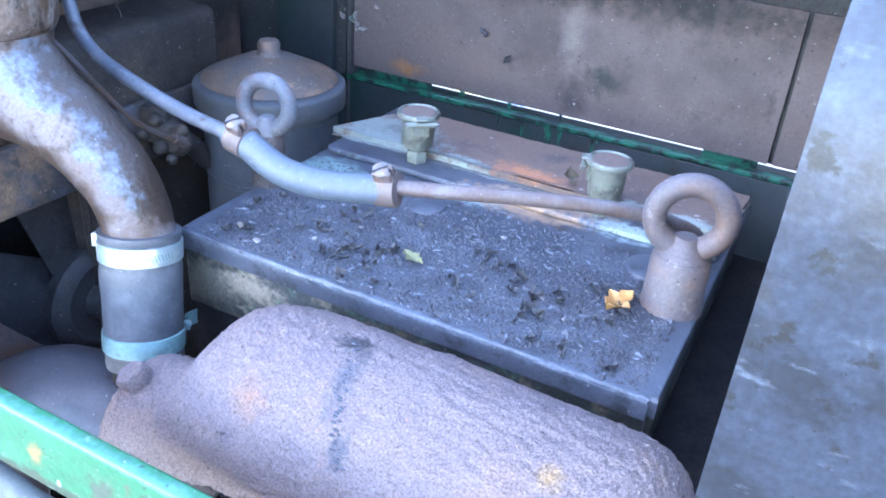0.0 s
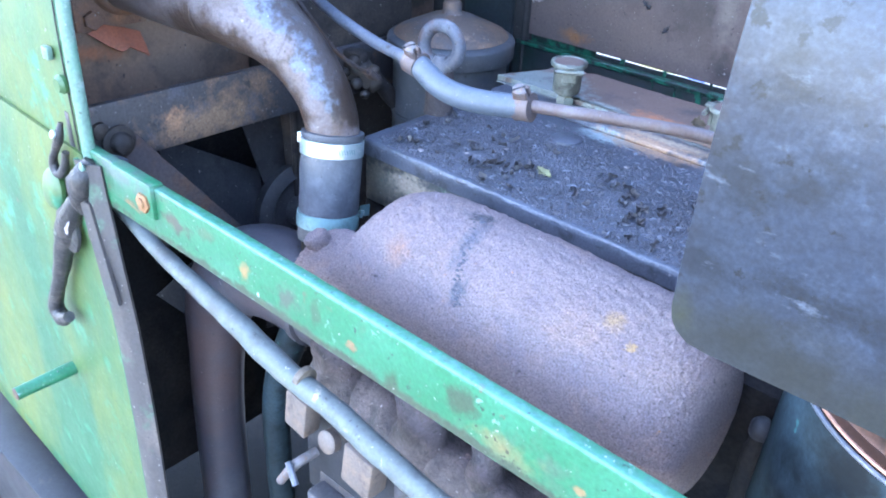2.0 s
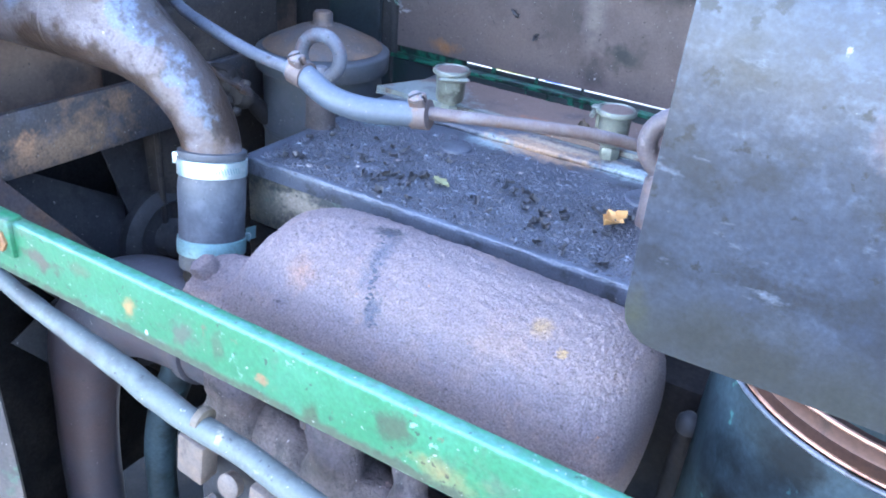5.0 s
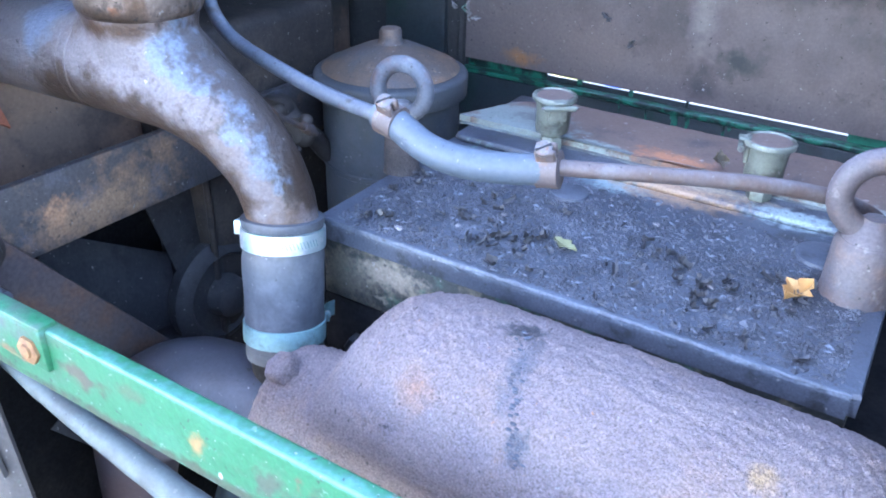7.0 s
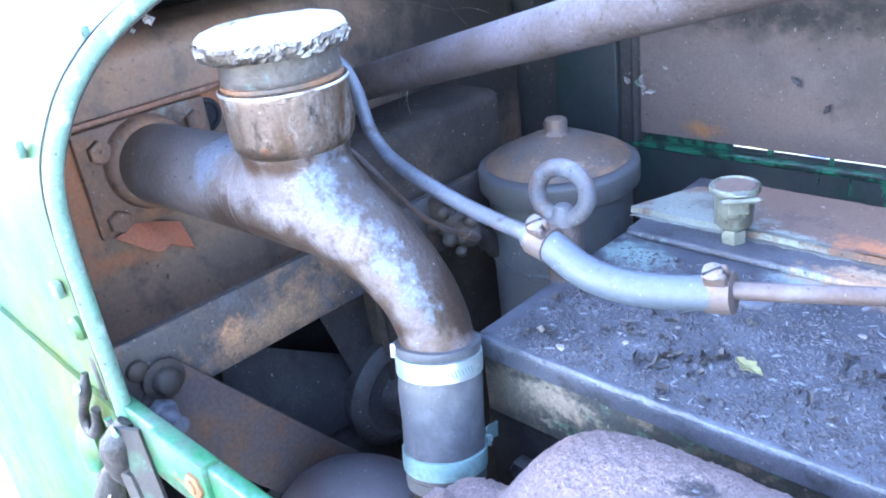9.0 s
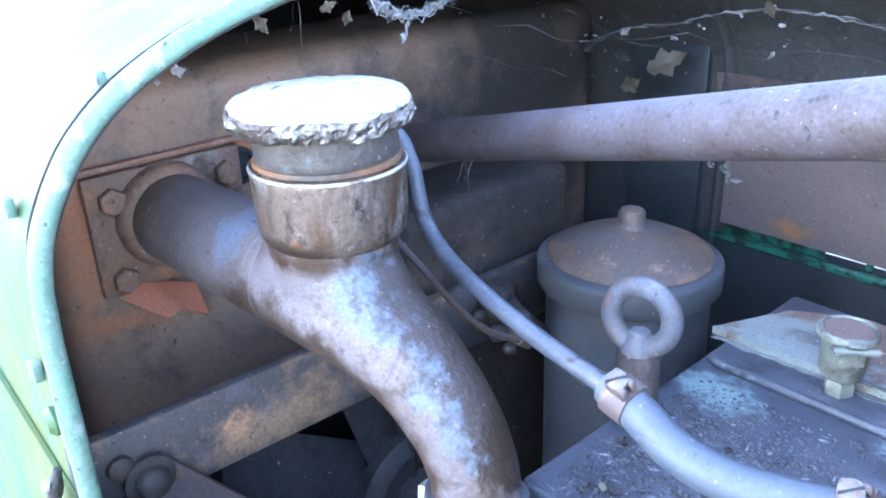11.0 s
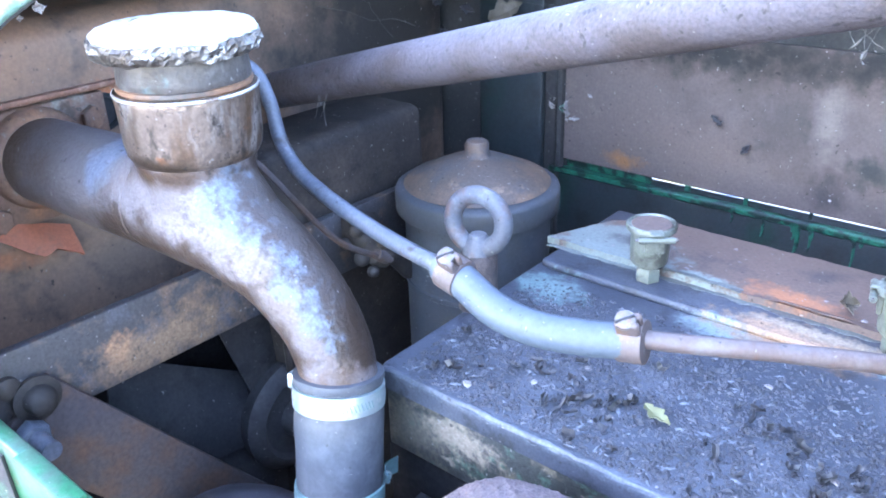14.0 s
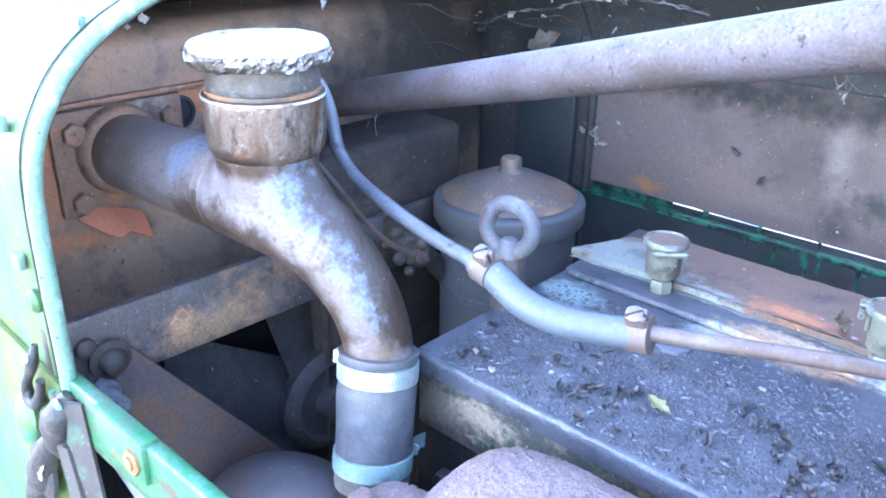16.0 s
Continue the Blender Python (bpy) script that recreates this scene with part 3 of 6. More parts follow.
    # radiator's first spot darkens the far tank end, shade painted in
    "radiator": material("brown_radiator_tank_paint", (0.225, 0.135, 0.093), 0.55, 0, [((0.29, 0.155, 0.092), 12, 0.58, 0.1, 8), ((0.160, 0.108, 0.082), 6, 0.54, 0.12, 9), ((0.09, 0.065, 0.054), 26, 0.60, 0.08, 9), ((0.36, 0.16, 0.08), 60, 0.72, 0.03, 8)], (350, 0.18), ((150, 0.2, 0.0006),), spots=[((0.028, 0.023, 0.020), (-0.578, 0.69, 1.42), (0.08, 0.20, 0.22), 14, 0.7, 0.45), ((0.30, 0.115, 0.055), (-0.578, 0.292, 1.40), (0.02, 0.022, 0.05), 60, 0.6, 0.5), ((0.32, 0.12, 0.055), (-0.578, 0.415, 1.425), (0.02, 0.03, 0.014), 70, 0.6, 0.4), ((0.26, 0.11, 0.06), (-0.578, 0.30, 1.335), (0.02, 0.05, 0.010), 60, 0.6, 0.4)], specks=0.6),
    "shroud": material("dusty_brown_black_shroud", (0.030, 0.025, 0.023), 0.66, 0, [((0.052, 0.041, 0.035), 18, 0.56, 0.1, 8), ((0.018, 0.016, 0.016), 40, 0.6, 0.08, 8)], (350, 0.3), ((150, 0.4, 0.001),), specks=0.8, spec=0.25),
    "fan_grey": material("dusty_dark_fan_paint", (0.032, 0.031, 0.034), 0.6, 0, [((0.050, 0.046, 0.046), 18, 0.57, 0.1, 8), ((0.018, 0.017, 0.018), 40, 0.6, 0.08, 8)], (350, 0.25), ((150, 0.3, 0.0008),), specks=0.6, spec=0.3),
    "rust_flange": material("flaking_rusty_flange", (0.150, 0.086, 0.062), 0.7, 0, [((0.23, 0.115, 0.065), 40, 0.56, 0.08, 8), ((0.19, 0.17, 0.15), 45, 0.62, 0.05, 8), ((0.07, 0.045, 0.035), 60, 0.62, 0.05, 8)], (500, 0.25), ((260, 0.6, 0.001),), specks=1),
    "ledge_rust": material("worn_reddish_ledge", (0.22, 0.105, 0.068), 0.55, 0, [((0.36, 0.22, 0.17), 50, 0.58, 0.06, 8), ((0.12, 0.06, 0.042), 40, 0.58, 0.06, 8)], (500, 0.25), ((260, 0.6, 0.001),), specks=0.6),
    "red_rust": material("red_lead_orange_plate", (0.27, 0.085, 0.045), 0.7, 0, [((0.20, 0.08, 0.05), 50, 0.6, 0.08)], (500, 0.2), ((260, 0.4, 0.0008),)),
    "beam": material("dark_rusted_flat_bar", (0.038, 0.034, 0.036), 0.55, 0, [((0.13, 0.080, 0.05), 30, 0.58, 0.06, 10), ((0.058, 0.058, 0.068), 22, 0.60, 0.06, 9), ((0.025, 0.022, 0.022), 60, 0.63, 0.05, 9)], (450, 0.35), ((300, 0.6, 0.0010),), 0.14, [((0.30, 0.155, 0.08), (-0.476, 0.325, 1.292), (0.03, 0.012, 0.014), 150, 0.7, 0.35), ((0.18, 0.11, 0.065), (-0.476, 0.36, 1.285), (0.03, 0.06, 0.02), 130, 0.7, 0.5)], specks=1.2),
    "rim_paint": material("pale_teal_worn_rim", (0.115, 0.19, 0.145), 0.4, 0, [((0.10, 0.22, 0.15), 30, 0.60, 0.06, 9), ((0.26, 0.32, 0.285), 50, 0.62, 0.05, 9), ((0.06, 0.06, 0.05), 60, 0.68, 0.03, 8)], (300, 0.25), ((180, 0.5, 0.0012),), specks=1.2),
    "pump_grey": material("dirty_grey_cast_pump", (0.055, 0.054, 0.060), 0.55, 0, [((0.040, 0.038, 0.040), 30, 0.55, 0.07, 9), ((0.15, 0.145, 0.14), 50, 0.66, 0.05, 8), ((0.02, 0.02, 0.02), 70, 0.66, 0.04, 8)], (350, 0.25), ((200, 0.5, 0.0010),), specks=1.2),
    "dark": material("oily_black_metal", (0.022, 0.023, 0.026), 0.5, 0, [((0.030, 0.031, 0.034), 14, 0.56, 0.1, 6), ((0.06, 0.045, 0.035), 40, 0.68, 0.06, 7)], (300, 0.2), ((200, 0.3, 0.0006),), spec=0.18),
    "elbow": material("smooth_dark_exhaust_elbow", (0.030, 0.031, 0.041), 0.42, 0.1, [((0.056, 0.040, 0.042), 14, 0.60, 0.1, 8), ((0.05, 0.05, 0.058), 22, 0.58, 0.1, 6)], (450, 0.2), ((260, 0.3, 0.0006),), spots=[((0.060, 0.036, 0.033), (-0.415, 0.29, 1.06), (0.06, 0.06, 0.13), 18, 0.5, 0.6), ((0.05, 0.052, 0.066), (-0.35, 0.31, 1.24), (0.05, 0.05, 0.02), 40, 0.4, 0.6)], specks=0.5),
    "bowl": material("dark_teal_cleaner_bowl", (0.012, 0.019, 0.022), 0.55, 0.0, [((0.020, 0.034, 0.042), 16, 0.54, 0.10, 9), ((0.004, 0.006, 0.007), 26, 0.54, 0.07, 9), ((0.03, 0.085, 0.08), 48, 0.70, 0.02, 3)], (300, 0.3), ((150, 0.2, 0.0005),), spec=0.13),
    "copper": material("brown_copper_band", (0.062, 0.033, 0.026), 0.48, 0.7, [((0.095, 0.050, 0.037), 30, 0.57, 0.1, 7), ((0.03, 0.02, 0.018), 50, 0.62, 0.06, 8)], (400, 0.2), ()),
    "copper_bright": material("copper_lip_glint", (0.36, 0.20, 0.145), 0.4, 0.7, [((0.16, 0.085, 0.06), 60, 0.58, 0.08, 7)], (400, 0.2), ()),
    "thin_tube": material("pale_grey_green_tube", (0.088, 0.104, 0.098), 0.6, 0, [((0.060, 0.066, 0.062), 40, 0.56, 0.08, 7), ((0.30, 0.28, 0.21), 60, 0.68, 0.05, 6)], (400, 0.15), ((250, 0.25, 0.0004),), specks=0.8),
    "terminal": material("brown_bakelite_block", (0.105, 0.082, 0.068), 0.6, 0, [((0.15, 0.105, 0.075), 50, 0.58, 0.09), ((0.05, 0.036, 0.03), 60, 0.64, 0.06)], (450, 0.25), ((250, 0.3, 0.0005),)),
    "crumb": material("dark_dirt_crumb", (0.032, 0.032, 0.039), 0.55, 0, [((0.070, 0.072, 0.086), 60, 0.56, 0.1)], (500, 0.4), ()),
    "shred": material("grey_dry_shred", (0.125, 0.140, 0.168), 0.45, 0, [((0.05, 0.05, 0.055), 90, 0.52, 0.08)], (500, 0.4), ()),
    "flake": material("pale_dry_flake", (0.28, 0.25, 0.24), 0.7, 0, [((0.16, 0.14, 0.14), 90, 0.55, 0.08)], (500, 0.2), ()),
    "scrap": material("dark_dead_leaf", (0.040, 0.039, 0.044), 0.45, 0, [((0.055, 0.048, 0.045), 120, 0.58, 0.08)], (500, 0.3), ()),
    "leaf_orange": material("orange_dry_leaf", (0.40, 0.20, 0.065), 0.6, 0, [((0.50, 0.29, 0.11), 90, 0.58, 0.08)], (400, 0.1), ()),
    "leaf_yellow": material("pale_yellow_green_leaf", (0.145, 0.140, 0.062), 0.6, 0, [((0.18, 0.18, 0.09), 90, 0.58, 0.08)], (400, 0.1), ()),
    "leaf_brown": material("brown_dry_leaf", (0.085, 0.066, 0.045), 0.7, 0, [((0.13, 0.105, 0.08), 90, 0.58, 0.08)], (400, 0.15), ()),
    "white_drop": material("dried_white_paint", (0.72, 0.74, 0.76), 0.4, 0, (), (300, 0.1), ()),
    "web_pale": material("pale_thick_cobweb", (0.20, 0.20, 0.20), 0.8, 0, [((0.16, 0.16, 0.16), 90, 0.56, 0.08, 6)], (500, 0.3), ()),
    "web": material("dusty_cobweb", (0.075, 0.07, 0.065), 0.9, 0, (), (500, 0.3), ()),
    "grease": material("caked_black_grease", (0.020, 0.019, 0.019), 0.45, 0, [((0.06, 0.05, 0.042), 60, 0.58, 0.06, 8), ((0.16, 0.20, 0.17), 120, 0.70, 0.03, 7)], (400, 0.3), ((250, 0.8, 0.002),)),
    "weld": material("blue_grey_weld_streak", (0.070, 0.075, 0.092), 0.6, 0.2, [((0.06, 0.06, 0.07), 120, 0.55, 0.1)], (500, 0.3), ((300, 0.6, 0.001),)),
    "concrete": material("sunlit_pale_concrete", (0.42, 0.40, 0.36), 0.85, 0, [((0.32, 0.30, 0.27), 0.8, 0.55, 0.12, 6), ((0.5, 0.48, 0.44), 5, 0.6, 0.1, 6)], (60, 0.15), ((30, 0.3, 0.004),)),
    "earth": material("grey_gravel", (0.165, 0.158, 0.150), 0.9, 0, [((0.115, 0.112, 0.105), 1.5, 0.54, 0.08, 8), ((0.22, 0.21, 0.20), 4, 0.6, 0.08, 8)], (40, 0.25), ((20, 0.5, 0.02),)),
    "blue_paint": material("blue_paint", (0.03, 0.07, 0.36), 0.45, 0, [((0.02, 0.05, 0.22), 30, 0.6, 0.08)], (60, 0.1), ()),
    "yellow_paint": material("weathered_yellow_paint", (0.40, 0.38, 0.12), 0.55, 0, [((0.22, 0.24, 0.10), 20, 0.55, 0.08)], (60, 0.1), ()),
    "red_paint": material("red_painted_plastic", (0.55, 0.06, 0.035), 0.4, 0, (), (60, 0.1), ()),
    "grass": material("grass_blade_green", (0.07, 0.16, 0.03), 0.6, 0, (), (60, 0.3), ()),
}


# ---- makers ----
def thing(name, at, label, category, group="", kind=""):
    ob = new(name)
    ob.empty_display_size = 0.02
    ob.location = at
    return tagged(ob, label, category, group, kind)


def spot(ob):
    p = Vector((0, 0, 0))
    while ob is not None:
        p += ob.location
        ob = ob.parent
    return p


def part(name, bm, mat, parent=None, label="", smooth=True, angle=42):
    """Link a bmesh given in world places as one mesh, under a thing or a part."""
    if parent is not None:
        bmesh.ops.translate(bm, verts=bm.verts, vec=-spot(parent))
    bmesh.ops.recalc_face_normals(bm, faces=bm.faces)
    for f in bm.faces:
        f.smooth = smooth
    for e in bm.edges:
        if len(e.link_faces) == 2 and e.calc_face_angle(0) > radians(angle):
            e.smooth = False
    me = bpy.data.meshes.new(name)
    bm.to_mesh(me)
    bm.free()
    me.materials.append(M[mat] if isinstance(mat, str) else mat)
    ob = new(name, me)
    ob.parent = parent
    if label:
        ob["label"] = label
    return ob


def mesh_thing(name, bm, mat, label, category, group="", kind="", at=None, angle=42):
    """A thing of one mesh, its origin at its base."""
    at = Vector(at) if at is not None else Vector((0, 0, 0))
    bmesh.ops.translate(bm, verts=bm.verts, vec=-at)
    ob = part(name, bm, mat, None, "", True, angle)
    ob.location = at
    return tagged(ob, label, category, group, kind)


def smooth_path(points, steps=8):
    """A Catmull-Rom curve through rows of numbers."""
    p = [np.array(q, float) for q in points]
    p = [2 * p[0] - p[1]] + p + [2 * p[-1] - p[-2]]
    out = []
    for i in range(1, len(p) - 2):
        for k in range(steps):
            u = k / steps
            a, b, c, d = p[i - 1:i + 3]
            out.append(0.5 * (2 * b + (c - a) * u + (2 * a - 5 * b + 4 * c - d) * u * u + (3 * b - a - 3 * c + d) * u ** 3))
    out.append(p[-2])
    return out


def tube(points, segs=20, steps=8, bm=None, caps=True, wobble=0.0, straight=False):
    """A tube through rows (x, y, z, radius)."""
    bm = bm or bmesh.new()
    rows = [np.array(q, float) for q in points] if straight else smooth_path(points, steps)
    up = None
    rings = []
    for i, r in enumerate(rows):
        c = Vector(r[:3])
        d = (Vector(rows[min(i + 1, len(rows) - 1)][:3]) - Vector(rows[max(i - 1, 0)][:3])).normalized()
        if up is None:
            up = d.orthogonal().normalized()
        up = (up - d * up.dot(d)).normalized()
        side = d.cross(up)
        ring = []
        for k in range(segs):
            a = 2 * math.pi * k / segs
            way = up * math.cos(a) + side * math.sin(a)
            rr = r[3] * (1 + (wobble * noise.noise((c + way * r[3]) * 60) if wobble else 0))
            ring.append(bm.verts.new(c + way * rr))
        rings.append(ring)
    for a, b in zip(rings, rings[1:]):
        for k in range(segs):
            bm.faces.new((a[k], a[(k + 1) % segs], b[(k + 1) % segs], b[k]))
    if caps:
        bm.faces.new(rings[0][::-1])
        bm.faces.new(rings[-1])
    return bm


def lathe(profile, at, axis=(0, 0, 1), segs=32, bm=None, wobble=0.0, freq=40):
    """Turn (radius, height) rows round an axis at a place."""
    bm = bm or bmesh.new()
    q = Vector((0, 0, 1)).rotation_difference(Vector(axis)).to_matrix()
    at = Vector(at)
    rings = []
    for r, h in profile:
        ring = []
        for k in range(segs):
            a = 2 * math.pi * k / segs
            v = Vector((r * math.cos(a), r * math.sin(a), h))
            if wobble:
                k2 = 1 + wobble * noise.noise(v * freq)
                v.x, v.y = v.x * k2, v.y * k2
            ring.append(bm.verts.new(at + q @ v))
        rings.append(ring)
    for a, b in zip(rings, rings[1:]):
        for k in range(segs):
            bm.faces.new((a[k], a[(k + 1) % segs], b[(k + 1) % segs], b[k]))
    bm.faces.new(rings[0][::-1])
    bm.faces.new(rings[-1])
    return bm


def box(lo, hi, bevel=0.0, segs=2, bm=None, turn=None):
    """A block between two corners; turn: a matrix laid on it."""
    own = bmesh.new()
    lo, hi = Vector(lo), Vector(hi)
    bmesh.ops.create_cube(own, size=1.0, matrix=Matrix.LocRotScale((lo + hi) / 2, None, hi - lo))
    if bevel:
        bmesh.ops.bevel(own, geom=own.edges[:], offset=bevel, segments=segs, affect="EDGES", profile=0.5)
    if turn is not None:
        bmesh.ops.transform(own, matrix=turn, verts=own.verts)
    if bm is None:
        return own
    me = bpy.data.meshes.new("scrap")
    own.to_mesh(me)
    own.free()
    bm.from_mesh(me)
    bpy.data.meshes.remove(me)
    return bm


def ring(at, normal, R, r, segs=40, sub=14, bm=None):
    """A torus."""
    at, n = Vector(at), Vector(normal).normalized()
    a = n.orthogonal().normalized()
    b = n.cross(a)
    bm = bm or bmesh.new()
    rows = []
    for i in range(segs):
        t = 2 * math.pi * i / segs
        way = a * math.cos(t) + b * math.sin(t)
        rows.append([bm.verts.new(at + way * (R + r * math.cos(2 * math.pi * k / sub)) + n * r * math.sin(2 * math.pi * k / sub)) for k in range(sub)])
    for i in range(segs):
        for k in range(sub):
            bm.faces.new((rows[i][k], rows[(i + 1) % segs][k], rows[(i + 1) % segs][(k + 1) % sub], rows[i][(k + 1) % sub]))
    return bm


def hexagon(at, axis, r, h, bm=None):
    return lathe([(r * 0.92, 0), (r, h * 0.1), (r, h * 0.85), (r * 0.88, h)], at, axis, 6, bm)


def sheet(grid, thick, bm=None):
    """A sheet through rows of points, with a thickness."""
    bm = bm or bmesh.new()
    v = [[bm.verts.new(p) for p in row] for row in grid]
    faces = [bm.faces.new((v[i][k], v[i][k + 1], v[i + 1][k + 1], v[i + 1][k])) for i in range(len(v) - 1) for k in range(len(v[0]) - 1)]
    bmesh.ops.recalc_face_normals(bm, faces=faces)
    bmesh.ops.solidify(bm, geom=faces, thickness=thick)
    return bm


# ---- setting: ground, house wall, bonnet shell ----
bm = bmesh.new()
bmesh.ops.create_grid(bm, x_segments=24, y_segments=24, size=160)
ground = mesh_thing("ground", bm, "earth", "grey gravel ground", "ground", kind="structure")
mesh_thing("pavement", box((-40, -14, -0.12), (-6, 40, 0.02), 0.01), "concrete", "pale sunlit concrete yard", "pavement", kind="structure")
# frame added below the sheet; its dark stands in for shaded ground
chassis = thing("added_dark_frame", (-0.3, 0.25, 0.60), "dark frame added below the side sheet in place of shade", "frame", kind="structure")
part("side_member", box((-1.3, 0.20, 0.58), (1.1, 0.262, 0.735), 0.006), "dark", chassis)
part("lower_flange", box((-1.3, 0.16, 0.565), (1.1, 0.262, 0.580), 0.003), "dark", chassis)
# an unseen tree added so that its crown shades the engine bay
crown_at = Vector((0.23, 0.45, 1.40)) + sun_way * 5.0
tree = thing("unseen_shade_tree", (crown_at.x - 0.6, crown_at.y - 1.6, 0), "leafy green tree out of view, added to shade the engine", "tree")
base = spot(tree)
part("trunk", tube([(base.x, base.y, 0, 0.16), (base.x + 0.05, base.y + 0.05, 1.6, 0.12), (base.x + 0.15, base.y + 0.4, 3.2, 0.09), (crown_at.x - 0.1, crown_at.y - 0.4, crown_at.z - 0.5, 0.05), (crown_at.x, crown_at.y, crown_at.z + 0.3, 0.02)], 12, 6), "beam", tree)
rng = random.Random(5)
verts, faces = [], []
for i in range(16600):
    v = Vector((rng.gauss(0, 1), rng.gauss(0, 1), rng.gauss(0, 1))).normalized() * rng.random() ** 0.4
    p = crown_at + Vector((v.x * 0.66, v.y * 0.95, v.z * 0.75)) + Vector((0.10 * noise.noise(v * 3), 0, 0))
    # further leaf clumps added to shade the nose side and far bay
    if i >= 6600:
        p = crown_at + Vector((-0.92 + v.x * 0.62, -0.24 + v.y * 0.24, -0.44 + v.z * 0.25))
    if i >= 12400:
        p = Vector((-0.42, 0.72, 1.44)) + sun_way * 5.0 + Vector((v.x * 0.30, v.y * 0.28, v.z * 0.24))
    if i >= 14400:
        p = Vector((rng.uniform(-1.15, -0.40), 0.23, rng.uniform(1.08, 1.385))) + sun_way * rng.uniform(4.4, 5.3)
    a = Vector((rng.gauss(0, 1), rng.gauss(0, 1), rng.gauss(0, 1))).normalized()
    c = a.orthogonal().normalized()
    s = rng.uniform(0.05, 0.085) if i < 14400 else rng.uniform(0.035, 0.06)
    k = len(verts)
    verts += [p - a * s, p + c * s * 0.5, p + a * s, p - c * s * 0.5]
    faces.append((k, k + 1, k + 2, k + 3))
crown = bpy.data.meshes.new("crown")
crown.from_pydata([v - base for v in verts], [], faces)
crown.materials.append(M["grass"])
new("crown", crown).parent = tree

MID = 0.521                                  # the bonnet's middle line in y
SECTION = [(0.232, 0.75), (0.232, 1.10), (0.232, 1.30), (0.2325, 1.40), (0.236, 1.44), (0.246, 1.465), (0.264, 1.490), (0.294, 1.513), (0.345, 1.534), (0.42, 1.550), (MID, 1.556)]


def arch(x_of, x_end, rows, steps, spread=1.0, far=True):
    grid = []
    pts = [(y, z) for y, z in rows]
    if far:
        pts = pts + [(2 * MID - y, z) for y, z in reversed(rows[:-1])]
    for k in range(steps + 1):
        u = k / steps
        grid.append([((1 - u) * x_of(z) + u * x_end, MID + (y - MID) * (1 - (1 - spread) * u), z - (1 - spread) * 0.1 * u) for y, z in pts])
    return grid


nose = thing("nose_cowl", (-0.75, MID, 0.75), "pale green painted nose cowl with a rolled arched rim", "cowl", kind="structure")
fine = [(float(p[0]), float(p[1])) for p in smooth_path(SECTION, 4)]
part("cowl_skin", sheet(arch(lambda z: -0.452, -1.0, fine, 8, 0.93), 0.003), "green_pale", nose)
inner = [(y + 0.005 * (1 if y < MID - 0.02 else 0), z - 0.005 * (z > 1.45)) for y, z in fine]
# dark liner added inside the skin, its colour standing for shade
part("inner_liner", sheet(arch(lambda z: -0.456, -0.995, inner, 6, 0.93), 0.002), "shade_black", nose, "dark inner liner, shade in its colour")
part("front_plate", box((-1.0, 0.26, 0.75), (-0.99, 0.79, 1.54), 0.002), "shade_black", nose)
rim = [(-0.450, y, z, 0.0052) for y, z in fine] + [(-0.450, 2 * MID - y, z, 0.0052) for y, z in reversed(fine[:-1])]
part("rolled_rim", tube(rim[:len(fine)], 10, straight=True, wobble=0.12), "rim_paint", nose, "worn pale teal rolled rim")
# far half of the same rim drawn dark, shade in its colour
part("far_rim", tube([(x, y, z, 0.0035) for x, y, z, r in rim[len(fine) - 1:]], 8, straight=True), "shade_black", nose, "far side of the rim, shade in its colour")
part("inner_lip", tube([(x - 0.003, y + (0.006 if y < MID else -0.006) * (z < 1.53), z - 0.0035 * (z > 1.46), 0.0052) for x, y, z, r in rim[len(fine) - 6:]], 8, straight=True), "shade_black", nose, "dark inner lip")
groove = [(-0.467, y - 0.0002, z + (0.0002 if z > 1.45 else 0), 0.0006) for y, z in fine]
part("seam", tube(groove, 6, straight=True), "shade_black", nose, "dark seam line along the rim")
for x, z, y in ((-0.486, 1.372, 0.2305), (-0.492, 1.455, 0.2385), (-0.474, 1.508, 0.285)):
    part("clip", box((x - 0.005, y - 0.003, z - 0.005), (x + 0.005, y + 0.002, z + 0.005), 0.0012), "rim_paint", nose, "small pale green clip")
part("bolt_head", lathe([(0.0075, 0), (0.0078, 0.003), (0.005, 0.006)], (-0.468, 0.2305, 1.352), (0, -1, 0), 14), "green_pale", nose)
# lower side sheet with a sloping rear edge
edge = [(-0.4300, 1.296), (-0.424, 1.235), (-0.414, 1.15), (-0.412, 1.06), (-0.414, 0.97), (-0.418, 0.80)]
grid = [[(x + (-0.95 - x) * u, (0.2265 if i else 0.2325) + 0.02 * u, z) for k, u in enumerate([j / 8 for j in range(9)])] for i, (x, z) in enumerate(edge)]
part("jamb", sheet([[(x, 0.2310, z), (x - 0.010, 0.2250, z), (x - 0.026, 0.2240, z)] for x, z in edge], 0.003), "jamb", nose, "dirty brown-grey jamb strip")
part("sheet_edge", tube([(x - 0.026, 0.2232, z, 0.0024) for x, z in edge], 8, 4), "green", nose, "green folded sheet edge")
grid = [[(p[0] - 0.027, p[1] - 0.001, p[2]) for p in r] for r in grid]
part("side_sheet", sheet(grid, 0.003), "green_pale", nose, "faded yellow-green lower side sheet")

